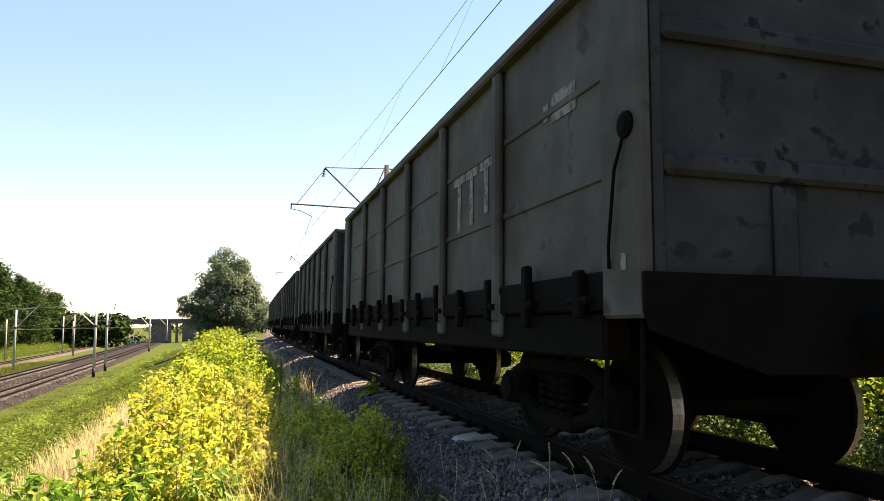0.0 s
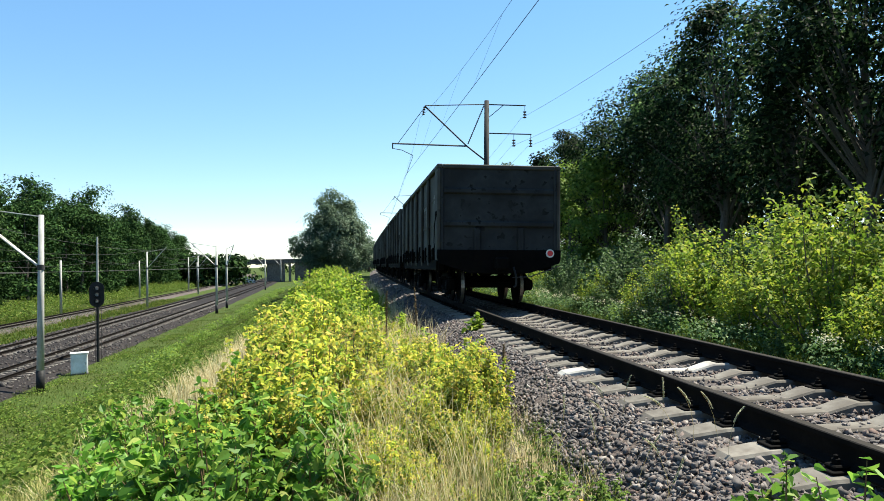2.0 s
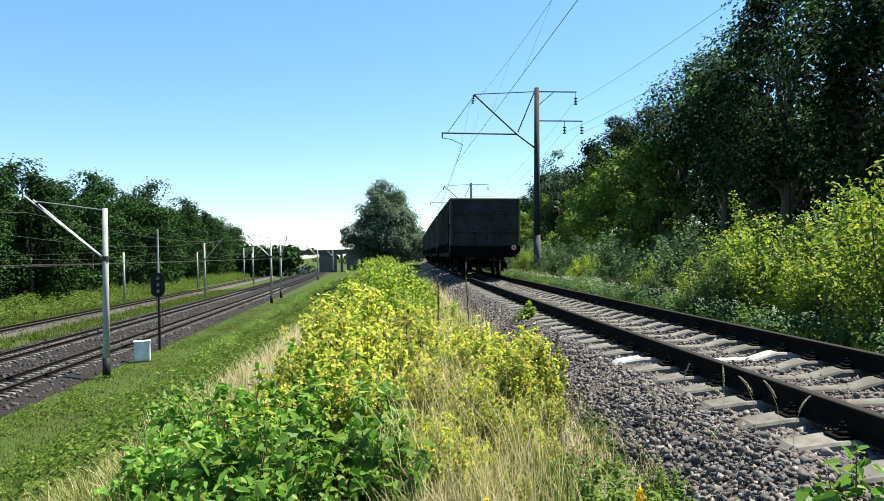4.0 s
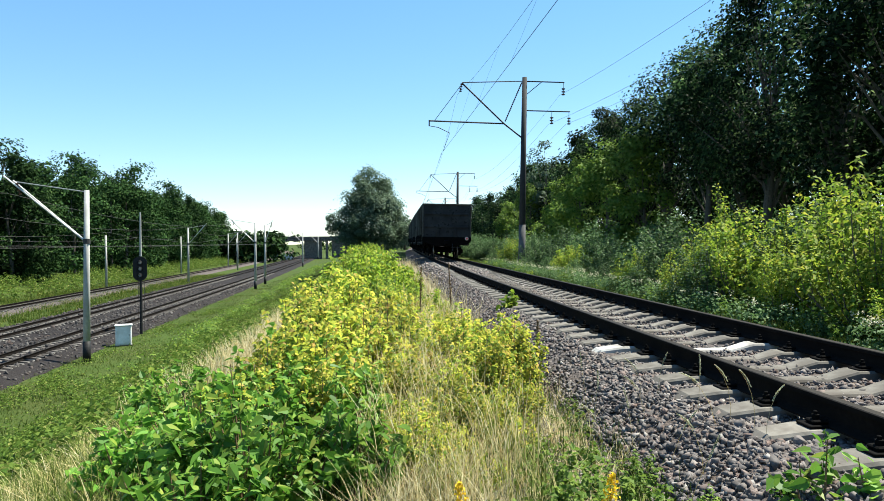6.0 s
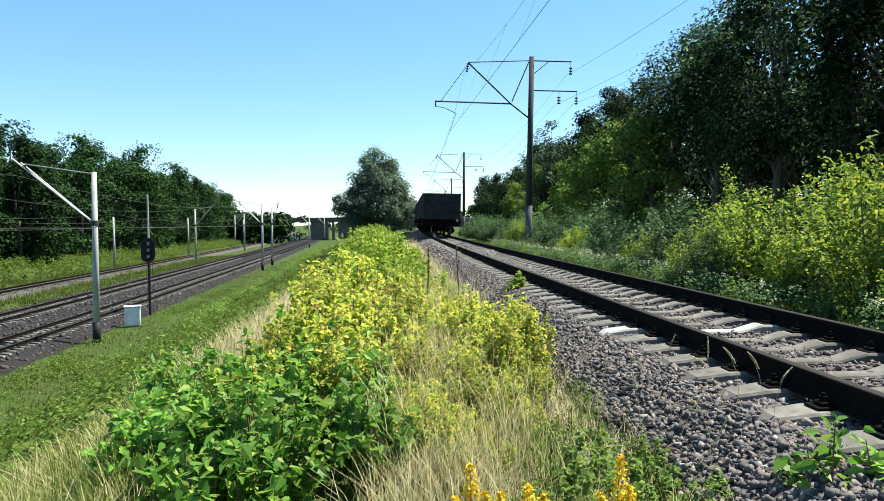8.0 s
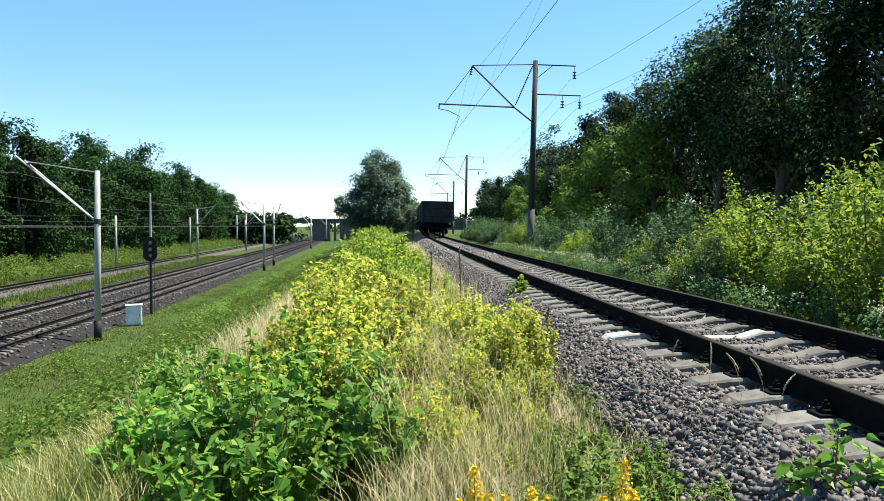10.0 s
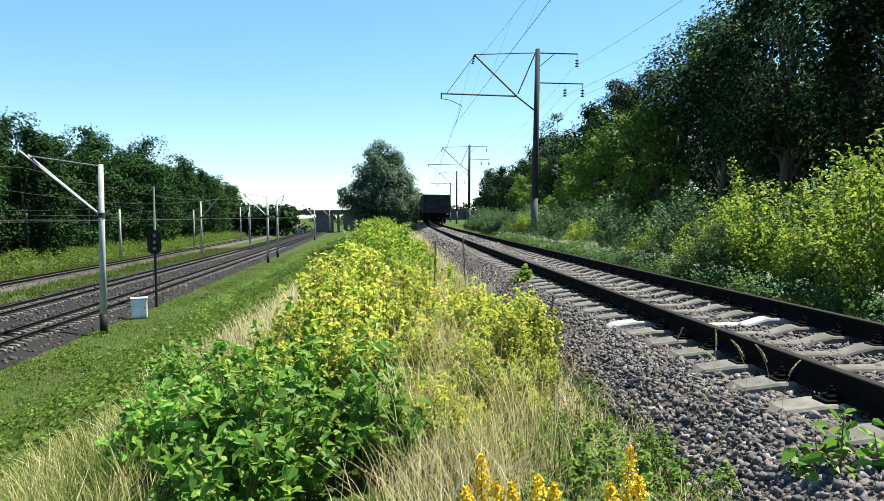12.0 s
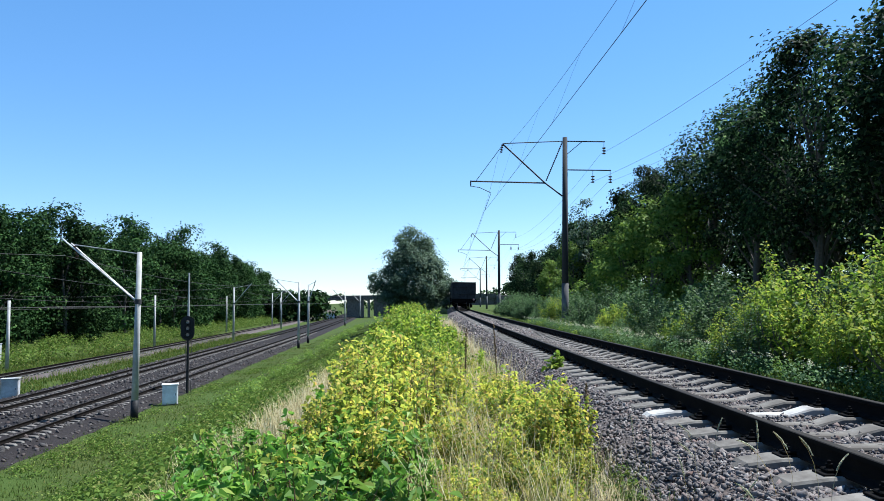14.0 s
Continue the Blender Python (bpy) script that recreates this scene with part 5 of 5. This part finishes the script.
def tufts(rng, n, per, x0, x1, y0, y1, spread=0.07, power=1.0):
    c = np.stack([rng.uniform(x0, x1, n), y0 + (y1 - y0) * rng.uniform(0, 1, n) ** power], 1)
    return (c[:, None] + rng.normal(0, spread, (n, per, 2))).reshape(-1, 2)


rng = np.random.RandomState(77)
grass("dry_grass", "tall straw-coloured grass on the embankment top", rng, tufts(rng, 84, 18, -0.15, 0.85, 4.4, 13, 0.09), 0.72, 0.007, M["dry_grass"], 0.55)
grass("pale_grass", "yellow-green grass among the dry stalks", rng, tufts(rng, 90, 18, -0.2, 1.0, 3.6, 12, 0.09), 0.5, 0.008, M["pale_grass"], 0.6)
grass("pale_grass", "short yellow-green grass on the upper slope", rng, tufts(rng, 700, 14, -6.5, -2.2, 9, 60, 0.25, 1.3), 0.16, 0.014, M["pale_grass"], 0.6, 2)
grass("pale_grass", "pale green grass at the edge of the slope", rng, tufts(rng, 240, 22, -3.4, -1.4, 2.6, 6.8, 0.13), 0.36, 0.008, M["pale_grass"], 0.7)
grass("dry_grass", "dry straw grass beside the broad-leaved shrub", rng, tufts(rng, 60, 18, -0.15, 0.6, 3.1, 5, 0.08), 0.42, 0.006, M["dry_grass"], 0.6)
grass("dry_grass", "short dry grass and straw on the shoulder", rng, tufts(rng, 300, 20, -0.1, 1.75, 2.6, 13, 0.10, 1.5), 0.24, 0.006, M["dry_grass"], 0.6)
grass("green_grass", "tall green grass among the dry stalks", rng, tufts(rng, 36, 16, -0.1, 0.9, 3.8, 12, 0.07), 0.5, 0.007, M["green_grass"], 0.4)
grass("green_grass", "green grass tufts on the shoulder", rng, tufts(rng, 380, 22, -0.4, 1.8, 2.4, 14, 0.08, 1.4), 0.25, 0.006, M["green_grass"], 0.5)
grass("dry_grass", "pale dry grass at the embankment edge", rng, tufts(rng, 150, 24, -2.7, -1.25, 7, 17, 0.14), 0.5, 0.009, M["dry_grass"], 0.5)
grass("dry_grass", "pale dry grass on the upper slope", rng, tufts(rng, 60, 24, -3.2, -1.5, 2.8, 6.5, 0.12), 0.4, 0.007, M["dry_grass"], 0.7)
grass("green_grass", "tall green grass beside the shrubs", rng, tufts(rng, 190, 22, -3.2, -1.3, 2.8, 6.5, 0.12), 0.42, 0.008, M["green_grass"], 0.6)
grass("dry_grass", "pale dry grass among the crest shrubs", rng, tufts(rng, 260, 20, -1.6, 1.5, 10, 45, 0.1), 0.7, 0.012, M["dry_grass"], 0.4)
grass("green_grass", "grass covering the upper slope", rng, tufts(rng, 1700, 20, -10, -1.6, 3, 34, 0.22, 1.3), 0.16, 0.012, M["green_grass"], 0.6, 2)
grass("green_grass", "grass covering the lower slope", rng, tufts(rng, 4200, 16, -19, -2.2, 12, 170, 0.45, 1.4), 0.17, 0.03, M["green_grass"], 0.6, 2)
grass("green_grass", "rough grass between the far tracks", rng, tufts(rng, 2200, 14, -46, -29.6, 40, 150, 0.4), 0.5, 0.06, M["green_grass"], 0.6, 2)
grass("green_grass", "grass strip beside the rails under the bushes", rng, tufts(rng, 900, 18, 6.1, 7.6, 3, 60, 0.1, 1.3), 0.24, 0.010, M["green_grass"], 0.5)

# low weeds on the slope, and flowering weeds under the bushes
n = 5200
c = np.stack([rng.uniform(-20, -2.4, n), 5 + 75 * rng.uniform(0, 1, n) ** 1.5], 1)
c = c[ripple(c[:, 0] * 1.1, c[:, 1] * 0.9) + rng.uniform(-0.5, 0.5, n) > -0.25 + 0.02 * np.maximum(c[:, 1] - 25, 0)]
c = c[(c[:, 0] > -17.0 + main_shift(c[:, 1]))]
cc = np.stack([c[:, 0], c[:, 1], gz(c[:, 0], c[:, 1]) + 0.10], 1)
tagged(new("slope_weeds", poly_mesh("slope_weeds", leafy(rng, cc, 34, 0.42, 0.11, 0.42, 1.0), 4, M["slope_leaf"])), "low green weeds covering the slope", "weeds", kind="stuff")
n = 800
c = np.stack([rng.uniform(-50, -42.0, n), rng.uniform(50, 270, n)], 1)
c[:, 0] += main_shift(c[:, 1])
cc = np.stack([c[:, 0], c[:, 1], gz(c[:, 0], c[:, 1]) + rng.uniform(0.2, 1.2, n)], 1)
tagged(new("undergrowth", poly_mesh("undergrowth", leafy(rng, cc, 40, 1.0, 0.3, 0.8, 0.8), 4, M["slope_leaf"])), "green undergrowth at the foot of the far wood", "undergrowth", kind="stuff")
n = 150
cy = rng.uniform(30, 190, n)
c = np.stack([-13.4 + main_shift(cy) + np.abs(rng.normal(0, 2.2, n)), cy], 1)
cc = np.stack([c[:, 0], c[:, 1], gz(c[:, 0], c[:, 1]) + 0.35], 1)
tagged(new("slope_bushes", poly_mesh("slope_bushes", leafy(rng, cc, 60, 0.7, 0.17, 0.6, 0.8), 4, M["lime_leaf"])), "low bright bushes at the foot of the slope", "bushes", kind="stuff")
n = 260
c = np.stack([rng.uniform(0.4, 1.75, n), 2.6 + 22 * rng.uniform(0, 1, n) ** 1.6], 1)
cc = np.stack([c[:, 0], c[:, 1], gz(c[:, 0], c[:, 1]) + 0.07], 1)
tagged(new("shoulder_weeds", poly_mesh("shoulder_weeds", leafy(rng, cc, 30, 0.13, 0.045, 0.6, 0.8), 4, M["slope_leaf"])), "small green weeds on the dry shoulder", "weeds", kind="stuff")
n = 420
cy = 3 + 45 * rng.uniform(0, 1, n) ** 1.3
c = np.stack([cx(cy) + rng.uniform(2.6, 3.9, n), cy], 1)
cc = np.stack([c[:, 0], c[:, 1], gz(c[:, 0], c[:, 1]) + 0.22], 1)
tagged(new("trackside_weeds", poly_mesh("trackside_weeds", leafy(rng, cc, 44, 0.3, 0.07, 1.0, 0.6), 4, M["bush_leaf"])), "low weeds along the rails", "weeds", kind="stuff")
top = cc + np.array([0, 0, 0.28])
tagged(new("seed_heads", poly_mesh("seed_heads", leafy(rng, top[::2], 16, 0.10, 0.035, 0.7, 0.6), 4, M["pale_flower"])), "pale seed heads of the weeds along the rails", "weeds", kind="stuff")


def stalk_weed(name, x, y, h, words, head, mat, r=0.03, stem=0.004, grain=0.022, z=None, bend=0.0):
    """A straight stem with a long seed head."""
    rng = np.random.RandomState(int(x * 100 + y * 1000) % 9999)
    p = tagged(new(name), words, "weed", "tall weeds")
    p.matrix_basis = pose(x, y, float(gz(x, y)) if z is None else z, *(rng.uniform(-1, 1, 2) * (16 if name == "seed_grass" else 4)), 0)
    part("stem", Build().tube([(bend * q * q, 0.01 * q, -0.05 * (1 - q) + h * q * (1 - abs(bend) * q * q)) for q in (0, 0.35, 0.6, 0.8, 1)], [stem, stem * 0.9, stem * 0.8, stem * 0.6, stem * 0.4], 6), M["dry_grass"] if name == "seed_grass" else M["stalk"], p)
    t = rng.uniform(1 - head, 1.0, 220)
    a, q = rng.uniform(0, 6.28, 220), rng.uniform(0.2, 1, 220)
    w = r * np.sin(np.pi * np.clip((t - (1 - head)) / head, 0.08, 0.95)) ** 0.6
    pos = np.stack([np.cos(a) * w * q + bend * t * t, np.sin(a) * w * q, h * t * (1 - abs(bend) * t * t)], 1)
    ob = new("seed_head", poly_mesh("seed_head", leaf_quads(rng, pos, grain, 0.3), 4, mat))
    ob.parent = p
    return p


for x, y, h in ((0.56, 11.0, 1.22), (1.12, 11.3, 1.26), (1.62, 7.3, 0.75)):
    stalk_weed("mullein_stalk", x, y, h, "tall dry brown weed stalk", 0.5, M["stalk"], 0.028, 0.011)
for x, y, h in ((2.35, 4.75, 0.62), (2.42, 4.7, 0.55), (2.3, 4.95, 0.5), (2.52, 4.55, 0.5), (2.45, 4.3, 0.45), (2.2, 5.8, 0.4), (2.3, 5.7, 0.42), (1.85, 4.4, 0.5), (1.95, 4.1, 0.55), (1.8, 4.9, 0.5), (2.0, 5.2, 0.45), (1.7, 5.6, 0.55), (1.6, 5.0, 0.5), (1.9, 6.4, 0.45), (1.75, 3.9, 0.5)):
    stalk_weed("seed_grass", x, y, h, "pale seed grass growing by the sleepers", 0.34, M["pale_flower"], 0.0055, 0.0016, 0.010, float(bed_z(x - cx(y))) - 0.02, -0.32 + 0.5 * ((x * 37 + y * 11) % 1))
for x, y, h in ((0.36, 3.15, 0.52), (0.42, 3.0, 0.44), (0.50, 2.98, 0.44), (0.58, 3.05, 0.44), (0.65, 2.98, 0.43), (1.0, 3.1, 0.56), (0.92, 2.95, 0.44), (0.30, 3.0, 0.42), (1.06, 3.0, 0.46)):
    stalk_weed("goldenrod", x, y, h, "yellow flowering goldenrod on the embankment", 0.5, M["flower"], 0.042)

motions()
